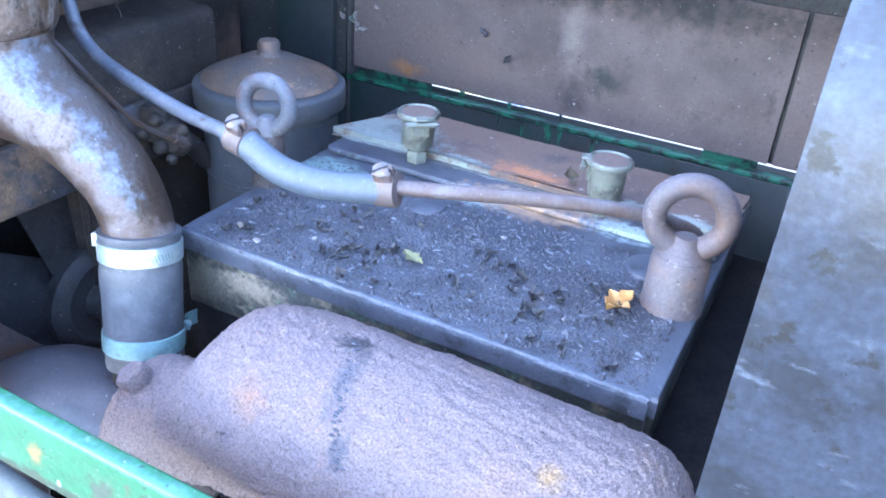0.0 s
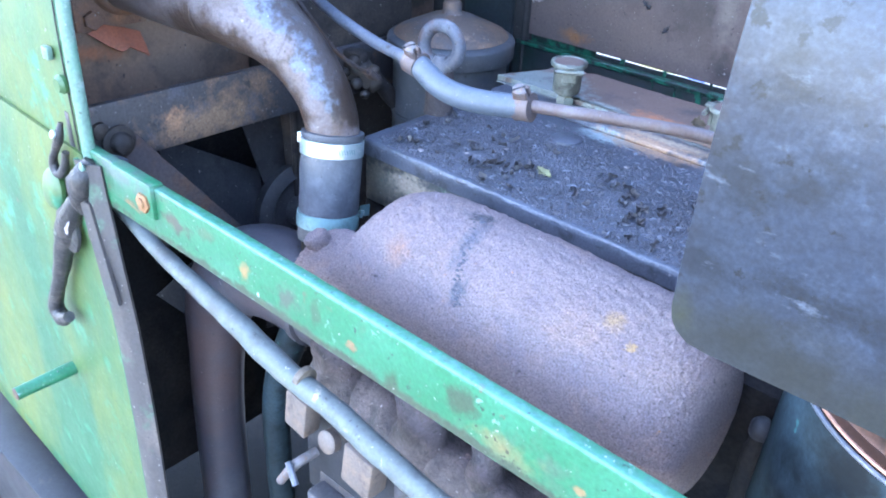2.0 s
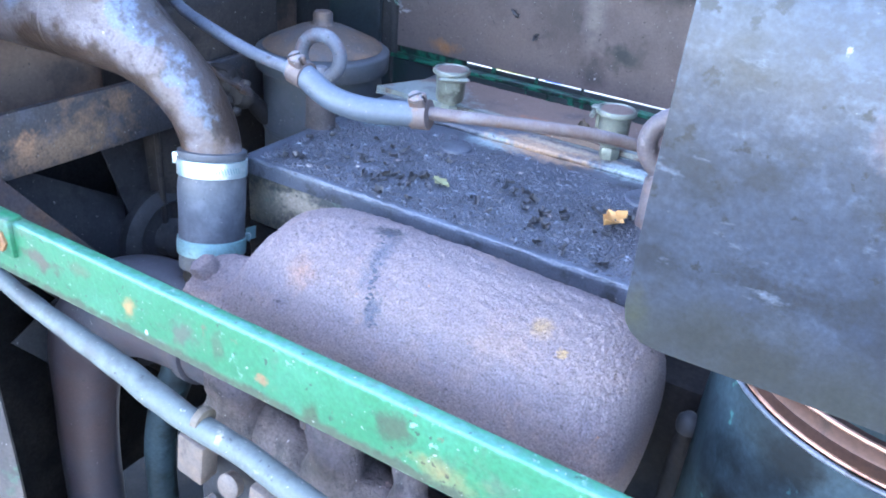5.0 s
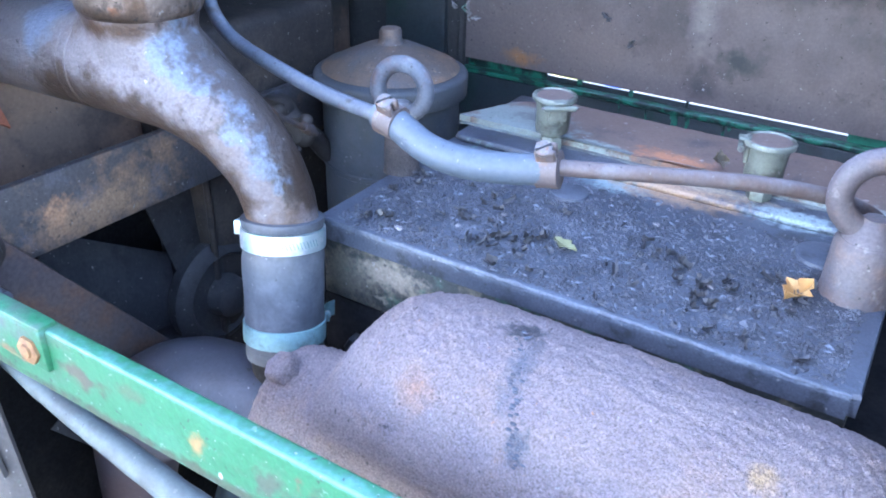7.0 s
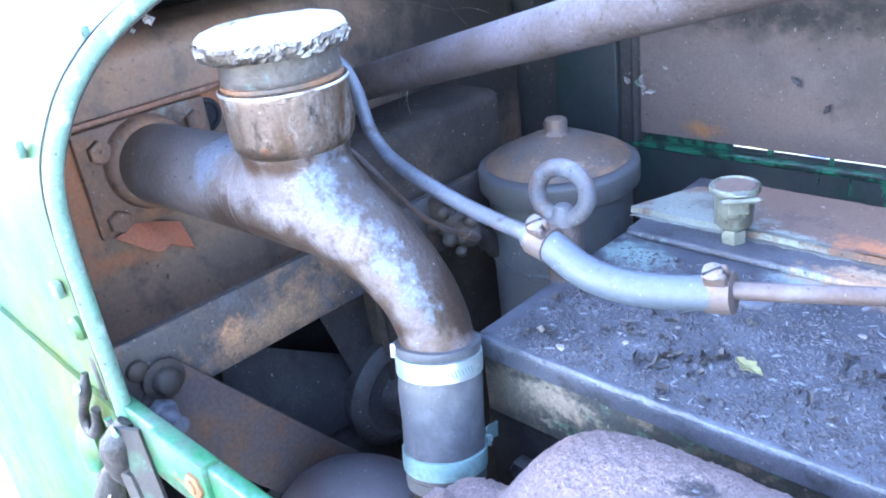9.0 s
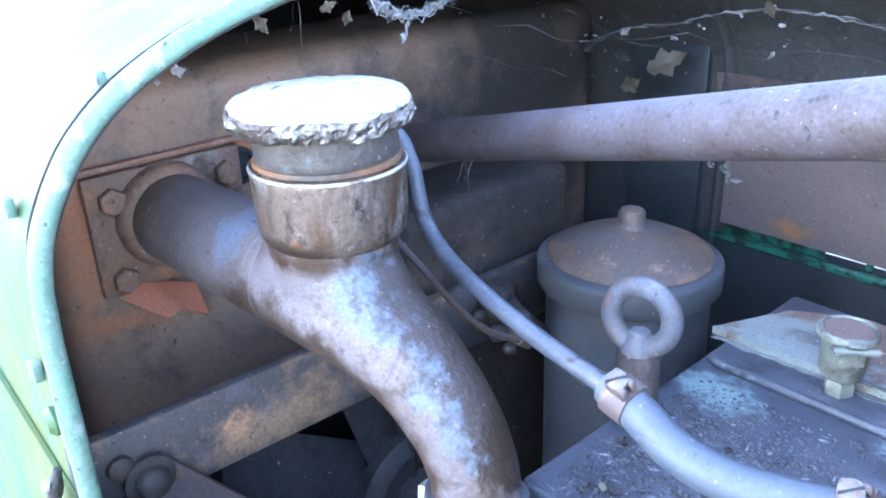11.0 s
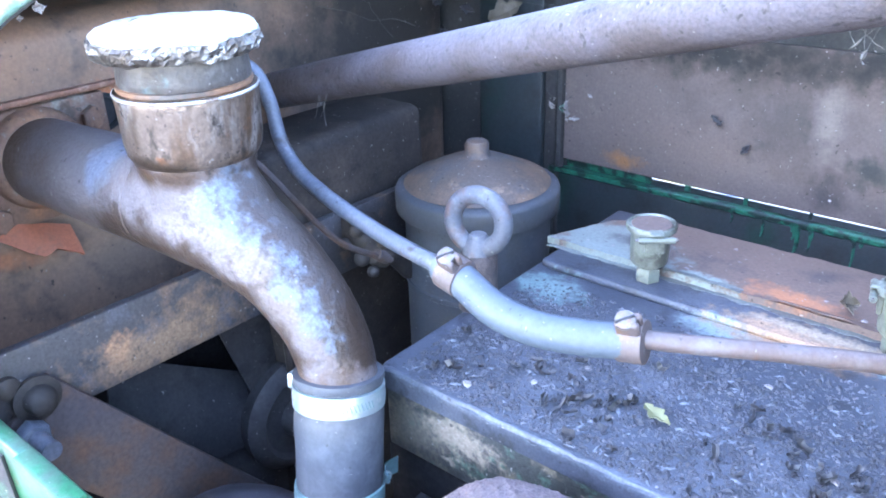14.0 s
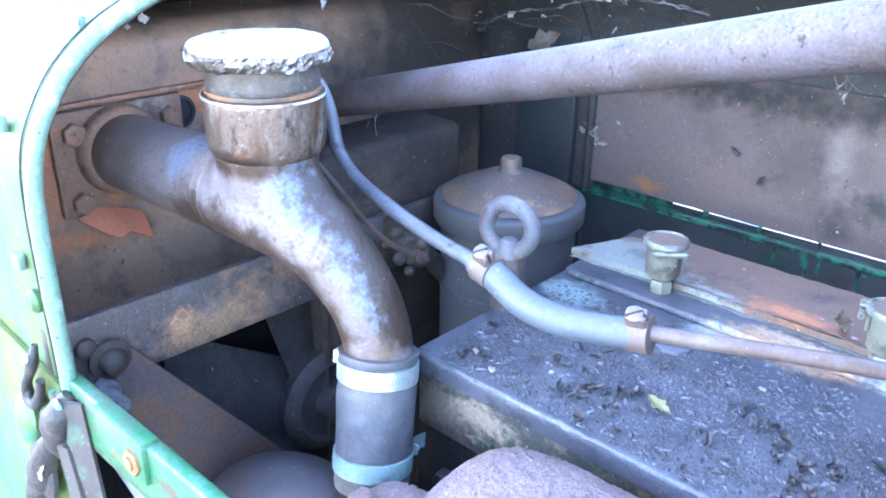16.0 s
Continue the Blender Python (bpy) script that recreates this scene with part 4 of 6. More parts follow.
bonnet = thing("bonnet_side", (0.2, 0.81, 1.2), "sooty dark bonnet side with a brown primed inner panel", "bonnet", kind="structure")
far_rows = [(y, z) for y, z in fine if 1.2925 <= z < 1.546]
far_rows[0] = (far_rows[0][0], 1.2925)
lip_x = lambda z: -0.470 - 0.079 * (max(0, z - 1.415) / 0.08) ** 1.8
grid = []
for k in range(13):
    u = k / 12
    grid.append([(lip_x(z) + u * 1.5, 2 * MID - y, z) for y, z in far_rows])
part("bonnet_skin", sheet(grid, -0.002), "skin_grey", bonnet, "dark grey-green inner skin")
part("front_lip", tube([(lip_x(z) - 0.001, 2 * MID - y - 0.001, z, 0.0016) for y, z in far_rows if z > 1.33], 8, straight=True), "green_edge", bonnet, "worn front lip of the skin")
for x0, x1 in ((-0.462, -0.002), (0.002, 0.62)):
    rows = []
    for k in range(13):
        z = 1.2935 + (1.432 - 1.2935) * k / 12
        yy = [2 * MID - q[0] for q in far_rows if q[1] <= z + 0.02][-1]
        rows.append([(x0 + (x1 - x0) * j / 16, 0.8062 - max(0, z - 1.40) * 0.25 + 0.0008 * noise.noise((x0 * 9 + j * 0.5, z * 22, 0)), z) for j in range(17)])
    part("inner_panel", sheet(rows, 0.0016), "panel", bonnet, "brown primed inner panel with dark stains")
part("green_edge", box((-0.4665, 0.803, 1.296), (-0.4625, 0.8085, 1.46), 0.0008), "green_edge", bonnet)
part("pillar", box((-0.545, 0.792, 1.05), (-0.468, 0.800, 1.47), 0.002), "green_dark", bonnet, "dark teal green pillar")
# the far sill, with a slit of daylight over it
part("sill", box((-0.545, 0.8105, 1.02), (0.9, 0.8135, 1.2896), 0.0004), "green_dark", bonnet, "dark teal green sill")
# flange drawn far down to cover the bright ground beyond
part("sill_flange", box((-0.545, 0.800, 0.40), (0.9, 0.8095, 1.2790), 0.0015), "green_dark", bonnet)
# pan added to hide bright ground; its black stands for deep shade
mesh_thing("added_shade_pan", box((-0.98, 0.25, 0.48), (0.95, 0.81, 0.50), 0.004), "pit", "black pan added under the engine to stand for deep shade", "pan", kind="structure", at=(0, 0.53, 0.48))
part("green_edge", box((-0.462, 0.7985, 1.2795), (0.62, 0.8100, 1.2845), 0.001), "green_edge", bonnet)
part("slit_stop", box((-0.47, 0.8095, 1.2845), (-0.352, 0.8125, 1.296), 0.0006), "green_edge", bonnet)
for sx, sw in ((-0.318, 0.006), (-0.262, 0.004), (-0.205, 0.003), (-0.06, 0.05)):
    part("slit_stop", box((sx, 0.8095, 1.2846), (sx + sw, 0.8124, 1.2945), 0.0004), "green_edge", bonnet)
part("slit_stop", box((0.03, 0.8095, 1.2845), (0.62, 0.8125, 1.296), 0.0006), "green_edge", bonnet)
rng = random.Random(4)
for i in range(13):
    x = rng.choice((-0.262, -0.236, -0.205, -0.160)) + rng.uniform(-0.010, 0.010)
    h = 0.004 + 0.026 * rng.random() ** 2
    part("paint_drip", tube([(x, 0.8000, 1.281, 0.0019), (x + 0.001, 0.8000, 1.281 - h * 0.6, 0.0012), (x, 0.8000, 1.281 - h, 0.0008)], 6, 3), "green_edge", bonnet)

# black rear bonnet section, open below, with a rounded lower corner
REAR = [(0.2375, 1.380), (0.2370, 1.41), (0.2374, 1.44), (0.2394, 1.47), (0.2436, 1.50), (0.2505, 1.53), (0.2625, 1.56), (0.284, 1.590), (0.33, 1.616), (0.42, 1.632), (MID, 1.636)]
rear = thing("rear_bonnet", (0.5, MID, 1.38), "black painted rear bonnet section with chipped paint", "bonnet")
rfine = [(float(p[0]), float(p[1])) for p in smooth_path(REAR, 5)]
xs = [0, 0.0012, 0.004, 0.009, 0.016, 0.03, 0.06, 0.1, 0.16, 0.25, 0.4, 0.6, 0.9]
grid = []
for dx in xs:
    low = 1.380 + (0.014 - math.sqrt(max(0, 0.014 ** 2 - (0.014 - dx) ** 2)) if dx < 0.014 else 0)
    row = []
    for y, z in rfine:
        dent = 0.0012 * noise.noise((dx * 14, z * 14, y * 14))
        row.append((0.0375 + dx + 0.25 * max(0, z - 1.53) ** 1.5, y + dent, max(z, low)))
    grid.append(row)
part("skin", sheet(grid, 0.0022), "black_sheet", rear)
part("stiffener", box((0.10, 0.2455, 1.395), (0.93, 0.2500, 1.410), 0.001), "shade_black", rear, "dark stiffening strip inside")

# ---- near sill rail ----
rail = thing("side_rail", (0.0, 0.237, 1.262), "green painted steel side rail with dark scuffs and rust", "rail")
bm = box((-0.462, 0.2305, 1.262), (0.95, 0.2400, 1.3045), 0.0018, 3)
part("bar", bm, "green", rail)
part("strap", box((-0.4085, 0.2272, 1.2790), (-0.3530, 0.2385, 1.3070), 0.0016), "green", rail, "short green strap over the rail end")
bolt = part("rust_bolt", hexagon((-0.3640, 0.2276, 1.2905), (0.05, -1, 0.06), 0.0080, 0.0030), "rust_orange", rail, "flat rusty bolt head")
part("bolt_end", lathe([(0.0042, 0), (0.0040, 0.0018), (0.0015, 0.0024)], (-0.3638, 0.2252, 1.2908), (0, -1, 0.06), 10, None, 0.1, 200), "rust_orange", bolt)
rail_hook = thing("hook", (-0.50, 0.222, 1.11), "greasy black steel hook hanging beside the rail end", "hook")
part("plate", lathe([(0.0120, 0), (0.0205, 0.0012), (0.0212, 0.0040), (0.0180, 0.0062), (0.0040, 0.0068)], (-0.484, 0.2205, 1.222), (-0.05, -1, 0.12), 26, None, 0.22, 60), "grease", rail_hook, "greasy round plate flecked with pale paint")
part("shank", tube([(-0.462, 0.2210, 1.262, 0.0040), (-0.470, 0.2190, 1.248, 0.0085), (-0.484, 0.2165, 1.222, 0.0110), (-0.500, 0.2150, 1.192, 0.0085), (-0.520, 0.2145, 1.158, 0.0068), (-0.538, 0.2140, 1.128, 0.0068), (-0.541, 0.2135, 1.114, 0.0074), (-0.530, 0.2130, 1.110, 0.0074), (-0.514, 0.2125, 1.119, 0.0052)], 14, 6, None, True, 0.20), "grease", rail_hook)
part("boss", lathe([(0.0185, 0), (0.0188, 0.004), (0.0150, 0.008), (0.0070, 0.010), (0.001, 0.0105)], (-0.507, 0.2250, 1.250), (-0.1, -1, 0.15), 20, None, 0.10, 90), "green_pale", rail_hook, "faded green rounded boss")
rng = random.Random(8)
for i in range(12):
    k = rng.random()
    p = Vector((-0.474 - 0.022 * k + rng.uniform(-0.008, 0.008), 0.2115 + rng.uniform(-0.001, 0.001), 1.238 - 0.036 * k))
    part("paint_fleck", lathe([(0.0012, 0), (0.0034, 0.0006), (0.0012, 0.0012)], p, (rng.uniform(-0.4, 0.4), -1, rng.uniform(-0.2, 0.6)), 6, None, 0.4, 400), "flake", rail_hook, "pale paint fleck")
latch = thing("latch", (-0.478, 0.225, 1.26), "greasy worn latch on the nose beside the rail end", "latch")
part("loop", tube([(-0.479, 0.2262, 1.318, 0.0022), (-0.481, 0.2235, 1.306, 0.0040), (-0.489, 0.2225, 1.294, 0.0034), (-0.498, 0.2222, 1.282, 0.0036), (-0.497, 0.2222, 1.272, 0.0038), (-0.488, 0.2222, 1.271, 0.0036), (-0.479, 0.2225, 1.281, 0.0034), (-0.474, 0.2235, 1.295, 0.0030)], 12, 5, None, True, 0.3), "grease", latch)
part("rivet", lathe([(0.0036, 0), (0.0034, 0.002), (0.001, 0.003)], (-0.481, 0.2200, 1.309), (0, -1, 0.4), 10), "zinc", latch, "bright worn rivet")
part("bracket", tube([(-0.443, 0.2285, 1.297, 0.0050), (-0.447, 0.2235, 1.285, 0.0100), (-0.454, 0.2215, 1.270, 0.0115), (-0.460, 0.2215, 1.256, 0.0080), (-0.458, 0.2225, 1.246, 0.0040)], 14, 5, None, True, 0.42), "grease", latch, "greasy dirty bracket")
part("strip", sheet([[(-0.452 + 0.004 * j, 0.2205, 1.262 - 0.022 * j), (-0.441 + 0.005 * j, 0.2225, 1.262 - 0.022 * j)] for j in range(5)], 0.003), "jamb", latch, "bent grey-brown strip")
for k in range(9):
    p = Vector((-0.470 + 0.030 * rng.random(), 0.2215 + 0.004 * rng.random(), 1.252 + 0.055 * rng.random()))
    part("grime_lump", lathe([(0.0010, 0), (0.0040, 0.0012), (0.0030, 0.0034), (0.0008, 0.0044)], p, (rng.uniform(-0.5, 0.5), -1, rng.uniform(-0.3, 0.8)), 8, None, 0.5, 300), "grease" if k % 3 else "rim_paint", latch)
peg = thing("bonnet_peg", (-0.572, 0.226, 1.018), "green painted peg sticking out of the side sheet", "peg")
part("rod", tube([(-0.572, 0.232, 1.018, 0.0075), (-0.572, 0.205, 1.018, 0.0072), (-0.573, 0.168, 1.017, 0.0068)], 14, 4, None, True, 0.08), "green", peg)
part("end_face", lathe([(0.0066, 0), (0.0058, 0.0015), (0.001, 0.002)], (-0.573, 0.1682, 1.017), (0, -1, 0), 14), "rust_dark", peg, "rusty worn end")
for y, x, z in ((0.252, -0.452, 1.274),):
    nut = thing("rail_bolt", (x, y, z), "grey stub of a bolt behind the rail", "bolt")
    part("shaft", tube([(x - 0.012, y + 0.003, z + 0.004, 0.0062), (x + 0.016, y + 0.004, z + 0.004, 0.0060)], 12, straight=True), "pipe_grey", nut)
    part("nut", hexagon((x - 0.010, y + 0.003, z + 0.004), (1, 0, 0), 0.0105, 0.010), "pipe_grey", nut)

# ---- radiator and front stays ----
rad = thing("radiator", (-0.64, 0.52, 0.80), "brown painted radiator with a ledge below its header tank", "radiator")
part("tank_side", box((-0.70, 0.268, 1.235), (-0.578, 0.782, 1.486), 0.020, 5), "radiator", rad)
part("core", box((-0.70, 0.262, 0.80), (-0.582, 0.77, 1.2345), 0.003), "pit", rad, "radiator core drawn black for deep shade")
part("ledge", box((-0.5768, 0.262, 1.4355), (-0.571, 0.432, 1.4395), 0.0012), "ledge_rust", rad, "thin rusty ledge")
shroud = thing("fan_shroud", (-0.55, 0.58, 0.95), "dark sheet fan shroud beside the radiator", "shroud")
part("side_plate", box((-0.577, 0.47, 0.95), (-0.498, 0.652, 1.3785), 0.012, 3), "shroud", shroud)
part("rolled_edge", tube([(-0.498, 0.47, 0.95, 0.003), (-0.498, 0.47, 1.376, 0.003)], 8, straight=True), "shroud", shroud)

stay = thing("cross_stay", (-0.48, 0.35, 1.26), "dark rusted flat cross bar with a bolted end", "bar")
a, b = Vector((-0.480, 0.232, 1.299)), Vector((-0.480, 0.66, 1.294))
turn = Matrix.Translation((a + b) / 2) @ Matrix.Rotation(math.atan2(b.z - a.z, b.y - a.y), 4, "X")
part("bar", box((-0.004, -(b - a).length / 2, -0.0265), (0.004, (b - a).length / 2, 0.0265), 0.0015, 2, None, turn), "beam", stay)
part("end_bolt", lathe([(0.0075, 0), (0.0072, 0.004), (0.0040, 0.006), (0.0010, 0.0065)], (-0.476, 0.2545, 1.3045), (1, 0, 0), 12, None, 0.08, 120), "shroud", stay)
a, b = Vector((-0.474, 0.262, 1.292)), Vector((-0.474, 0.47, 1.02))
turn = Matrix.Translation((a + b) / 2) @ Matrix.Rotation(math.atan2(b.z - a.z, b.y - a.y), 4, "X")
brace = thing("diagonal_brace", (-0.474, 0.36, 1.02), "dark oily flat bar sloping down beside the fan", "bar")
part("bar", box((-0.003, -(b - a).length / 2, -0.034), (0.003, (b - a).length / 2, 0.019), 0.0015, 2, None, turn), "cast_dark", brace)
part("bolt", lathe([(0.0098, 0), (0.0096, 0.006), (0.0075, 0.0095), (0.0030, 0.0110), (0.0005, 0.0112)], (-0.471, 0.2675, 1.2925), (1, 0, 0), 12, None, 0.05, 120), "shroud", brace, "sooty worn bolt head")
part("washer", lathe([(0.0145, 0), (0.0145, 0.002), (0.012, 0.003)], (-0.4715, 0.2675, 1.2925), (1, 0, 0), 18), "shroud", brace)

# ---- fan ----
fan = thing("cooling_fan", (-0.515, 0.475, 1.145), "dark cooling fan at rest behind the hose", "fan")
part("hub", lathe([(0.050, 0), (0.052, 0.012), (0.046, 0.018), (0.040, 0.020), (0.036, 0.016), (0.020, 0.016), (0.018, 0.030), (0.010, 0.034)], (-0.515, 0.475, 1.145), (1, 0, 0), 28), "fan_grey", fan)
for k in range(6):
    a = radians(60 * k + 38)
    c, s = math.cos(a), math.sin(a)
    rows = []
    for i in range(7):
        r = 0.04 + 0.125 * i / 6
        w = 0.030 + 0.022 * i / 6
        row = []
        for j in range(5):
            q = (j / 4 - 0.5) * 2 * w
            row.append((-0.520 + 0.30 * q + 0.004 * math.cos(3 * q / w), 0.475 + r * c - q * s, 1.145 + r * s + q * c))
        rows.append(row)
    part("blade", sheet(rows, 0.0016), "fan_grey", fan)

# ---- water outlet pipe ----
outlet = thing("water_outlet_pipe", (-0.39, 0.348, 1.33), "greasy rusted metal water outlet elbow with a filler neck", "pipe")
bm = tube(OUTLET_RUN, 40, 8, None, True, 0.010)
lathe([(0.0270, -0.020), (0.0285, 0.000), (0.0300, 0.014), (0.0325, 0.026), (0.0325, 0.030)], (-0.398, 0.354, 1.409), (0, 0, 1), 40, bm)
tube([(-0.420, 0.352, 1.408, 0.0285), (-0.398, 0.354, 1.421, 0.0270)], 32, 2, bm, True)
tube([(-0.372, 0.356, 1.398, 0.0255), (-0.392, 0.354, 1.418, 0.0265)], 32, 2, bm, True)
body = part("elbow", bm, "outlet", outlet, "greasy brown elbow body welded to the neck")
weld = body.modifiers.new("weld", "REMESH")
weld.mode, weld.voxel_size, weld.use_smooth_shade = "VOXEL", 0.0014, True
soft = body.modifiers.new("soft", "SMOOTH")
soft.factor, soft.iterations = 0.5, 14
for dx in (-0.438, -0.431):
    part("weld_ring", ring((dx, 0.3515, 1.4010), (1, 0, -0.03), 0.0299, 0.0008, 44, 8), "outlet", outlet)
NECK = (-0.397, 0.354)
part("collar", lathe([(0.0290, 1.4335), (0.0325, 1.4350), (0.0345, 1.4385), (0.0356, 1.444), (0.0358, 1.455), (0.0362, 1.464), (0.0366, 1.4690), (0.0360, 1.4712), (0.0335, 1.4712)], (*NECK, 0), (0, 0, 1), 56, None, 0.012, 60), "collar", outlet, "stained brown steel collar")
# lip brighter than the collar: the edge's glint is in its colour
part("lip", ring((*NECK, 1.4702), (0, 0, 1), 0.0360, 0.0010, 56, 8), "lip", outlet, "worn collar lip, its bright glint in the colour")
part("rust_seam", lathe([(0.0335, 1.4708), (0.0345, 1.4722), (0.0342, 1.4742), (0.0330, 1.4746)], (*NECK, 0), (0, 0, 1), 44, None, 0.01, 80), "rust_ring", outlet)
part("neck", lathe([(0.0328, 1.4740), (0.0334, 1.4755), (0.0333, 1.478), (0.0329, 1.488), (0.0327, 1.494)], (*NECK, 0), (0, 0, 1), 44, None, 0.012, 70), "neck_grey", outlet, "dull grey filler neck")
flange = part("flange", box((-0.5778, 0.294, 1.355), (-0.5715, 0.398, 1.4340), 0.0028, 2), "rust_flange", outlet, "rusty bolted pipe flange")
for y, z in ((0.309, 1.418), (0.308, 1.366), (0.385, 1.418), (0.385, 1.366)):
    part("bolt", hexagon((-0.5705, y, z), (1, 0, 0), 0.0085, 0.006), "rust_flange", flange)
part("flange_boss", lathe([(0.0345, 0), (0.0340, 0.005), (0.0318, 0.009), (0.0285, 0.011)], (-0.5712, 0.3435, 1.3995), (1, 0, 0), 32), "rust_flange", outlet)
bm = sheet([[(-0.5695 + 0.004 * j + 0.002 * noise.noise((i, j, 4)), 0.302 + (0.014 - 0.0022 * j) * i * 0.6 + 0.008 * j, 1.361 - 0.0065 * j - 0.003 * abs(i - 2) + 0.003 * noise.noise((i * 0.8, j * 0.8, 1))) for i in range(7)] for j in range(4)], 0.002)
mesh_thing("orange_rust_plate", bm, "red_rust", "bent orange rusted tab below the flange", "plate", at=(-0.567, 0.33, 1.345))

# crumpled foil cap on the neck: a top and a crushed skirt, darkened by dirt and painted shade
filler = thing("filler_cap", (NECK[0], NECK[1], 1.490), "crumpled silver foil cap crushed over the filler neck", "cap")


def foil(prof, wild):
    bm = lathe(prof, (NECK[0], NECK[1], 0), (0, 0, 1), 110)
    for v in bm.verts:
        d = Vector((v.co.x - NECK[0], v.co.y - NECK[1], 0))
        v.co += Vector((-0.0008, -0.0008, -0.0028 if v.co.z > 1.4985 else -0.0008))
        if d.length > 0.034:
            k = 0.0022 * noise.noise(v.co * 55) + 0.0024 * noise.noise(v.co * 210) * wild + 0.0018 * noise.noise(v.co * 480) * wild
            low = 0.55 * wild if v.co.z < 1.497 else 0.35
            v.co += d.normalized() * k + Vector((0, 0, low * (0.0030 * noise.noise(v.co * 40 + Vector((4, 1, 7))) + 0.0022 * noise.noise(v.co * 170))))
        else:
            v.co.z += 0.0014 * noise.noise(v.co * 60) + 0.0009 * noise.noise(v.co * 200)
    return bm


part("top", foil([(0.0400, 1.4990), (0.0408, 1.5010), (0.0398, 1.5030), (0.0372, 1.5046), (0.032, 1.5056), (0.027, 1.5061), (0.022, 1.5066), (0.017, 1.5069), (0.012, 1.5070), (0.004, 1.5072)], 0.5), "white_cap", filler)
part("skirt", foil([(0.030, 1.4925), (0.036, 1.4912), (0.0385, 1.4895), (0.0405, 1.4902), (0.0418, 1.4920), (0.0424, 1.4942), (0.0422, 1.4965), (0.0418, 1.4985), (0.0405, 1.5005), (0.0375, 1.5012)], 1.0), "foil_dirty_shaded", filler, "dirty crushed foil skirt with shade in its colour", False)

# ---- rubber hose and clamps ----
HOSE_TOP, HOSE_WAY = Vector((-0.3115, 0.3635, 1.3225)), Vector((0.009, -0.017, -0.085)).normalized()


def on_hose(down, r):
    """A row of the hose: its middle at a distance down from the rim, and its radius there."""
    return (*(HOSE_TOP + HOSE_WAY * down), r)


hose = thing("coolant_hose", (-0.30, 0.345, 1.18), "short black rubber coolant hose between two clamps", "hose")
part("hose_wall", tube([on_hose(0.002, 0.0236), on_hose(0.016, 0.0236), on_hose(0.024, 0.0243), on_hose(0.044, 0.0241), on_hose(0.060, 0.0237), on_hose(0.070, 0.0233), on_hose(0.080, 0.0237)], 44, 6, None, True, 0.045), "rubber", hose)
part("top_rim", lathe([(0.0212, -0.003), (0.0238, -0.0025), (0.0248, 0.000), (0.0244, 0.0025), (0.0222, 0.003)], HOSE_TOP, -HOSE_WAY, 44, None, 0.05, 60), "rubber", hose, "frayed upper rim")
part("foot", tube([on_hose(0.0775, 0.0238), on_hose(0.0815, 0.0240), on_hose(0.0850, 0.0236)], 40, 6, None, True, 0.04), "rubber", hose)
part("spigot", tube([on_hose(0.0840, 0.0205), on_hose(0.110, 0.0205), on_hose(0.135, 0.0215)], 32, 4), "pit", hose, "dark pipe stub below the hose")


def hose_clamp(down, mat, label, screw_at):
    middle = HOSE_TOP + HOSE_WAY * down
    c = thing("hose_clamp", middle, label, "clamp", "hose clamps")
    frame_of = Matrix.Translation(middle) @ Vector((0, 0, 1)).rotation_difference(-HOSE_WAY).to_matrix().to_4x4()
    part("band", lathe([(0.0236, -0.0060), (0.0250, -0.0057), (0.0252, 0), (0.0250, 0.0057), (0.0236, 0.0060)], middle, -HOSE_WAY, 44), mat, c)
    for k in range(14):
        a = radians(296 + k * 5.0)
        t = frame_of @ Matrix.Rotation(a, 4, "Z") @ Matrix.Translation((0.0252, 0, 0))
        part("slot", box((-0.0002, -0.0003, -0.0022), (0.0002, 0.0003, 0.0022), 0, 1, None, t @ Matrix.Rotation(0.35, 4, "X")), "zinc_teal", c)
    a = radians(screw_at)
    m = frame_of @ Matrix.Rotation(a, 4, "Z") @ Matrix.Translation((0.0262, 0, 0.0030))
    k = 0.75 if screw_at > 90 else 0.5
    part("housing", box((-0.0015 * k, -0.0065 * k, -0.0058 * k), (0.0050 * k, 0.0050 * k, 0.0058 * k), 0.0010, 2, None, m), mat, c)
    q = m @ Vector((0.0032 * k, -0.0045 * k, 0.0008))
    way = m.to_3x3() @ Vector((0.15, 0.95, 0.18))
    part("screw", lathe([(0.0034 * k, 0), (0.0034 * k, 0.004 * k), (0.0046 * k, 0.0045 * k), (0.0044 * k, 0.0070 * k), (0.0030 * k, 0.0078 * k)], q, -way if screw_at > 90 else way, 8), "zinc", c, "bright worm screw")
    if screw_at < 90:
        part("tail", sheet([[m @ Vector((0.0010 + 0.0012 * j * j, 0.004 + 0.003 * j, w)) for w in (-0.005, 0.005)] for j in range(4)], 0.0006), mat, c, "loose end of the band")
    return c


hose_clamp(0.0090, "zinc", "bright zinc worm-drive clamp at the hose top", 200)
hose_clamp(0.0680, "zinc_teal", "tarnished teal clamp round the hose foot", 62)

# ---- castings between the outlet and the canister ----
pump_top = thing("water_pump_bracket", (-0.425, 0.52, 1.22), "grey cast bracket with bolts behind the water outlet", "bracket")
part("arm", tube([(-0.490, 0.560, 1.300, 0.012), (-0.470, 0.535, 1.306, 0.013), (-0.452, 0.532, 1.298, 0.011), (-0.446, 0.548, 1.284, 0.009), (-0.446, 0.566, 1.262, 0.008)], 16, 6, None, True, 0.25), "shroud", pump_top)
part("lug", box((-0.478, 0.520, 1.289), (-0.450, 0.534, 1.322), 0.005, 2), "shroud", pump_top)
part("boss", lathe([(0.0125, 0), (0.0120, 0.006), (0.0075, 0.010)], (-0.440, 0.528, 1.296), (0.1, -1, 0.2), 18, None, 0.08, 90), "shroud", pump_top)
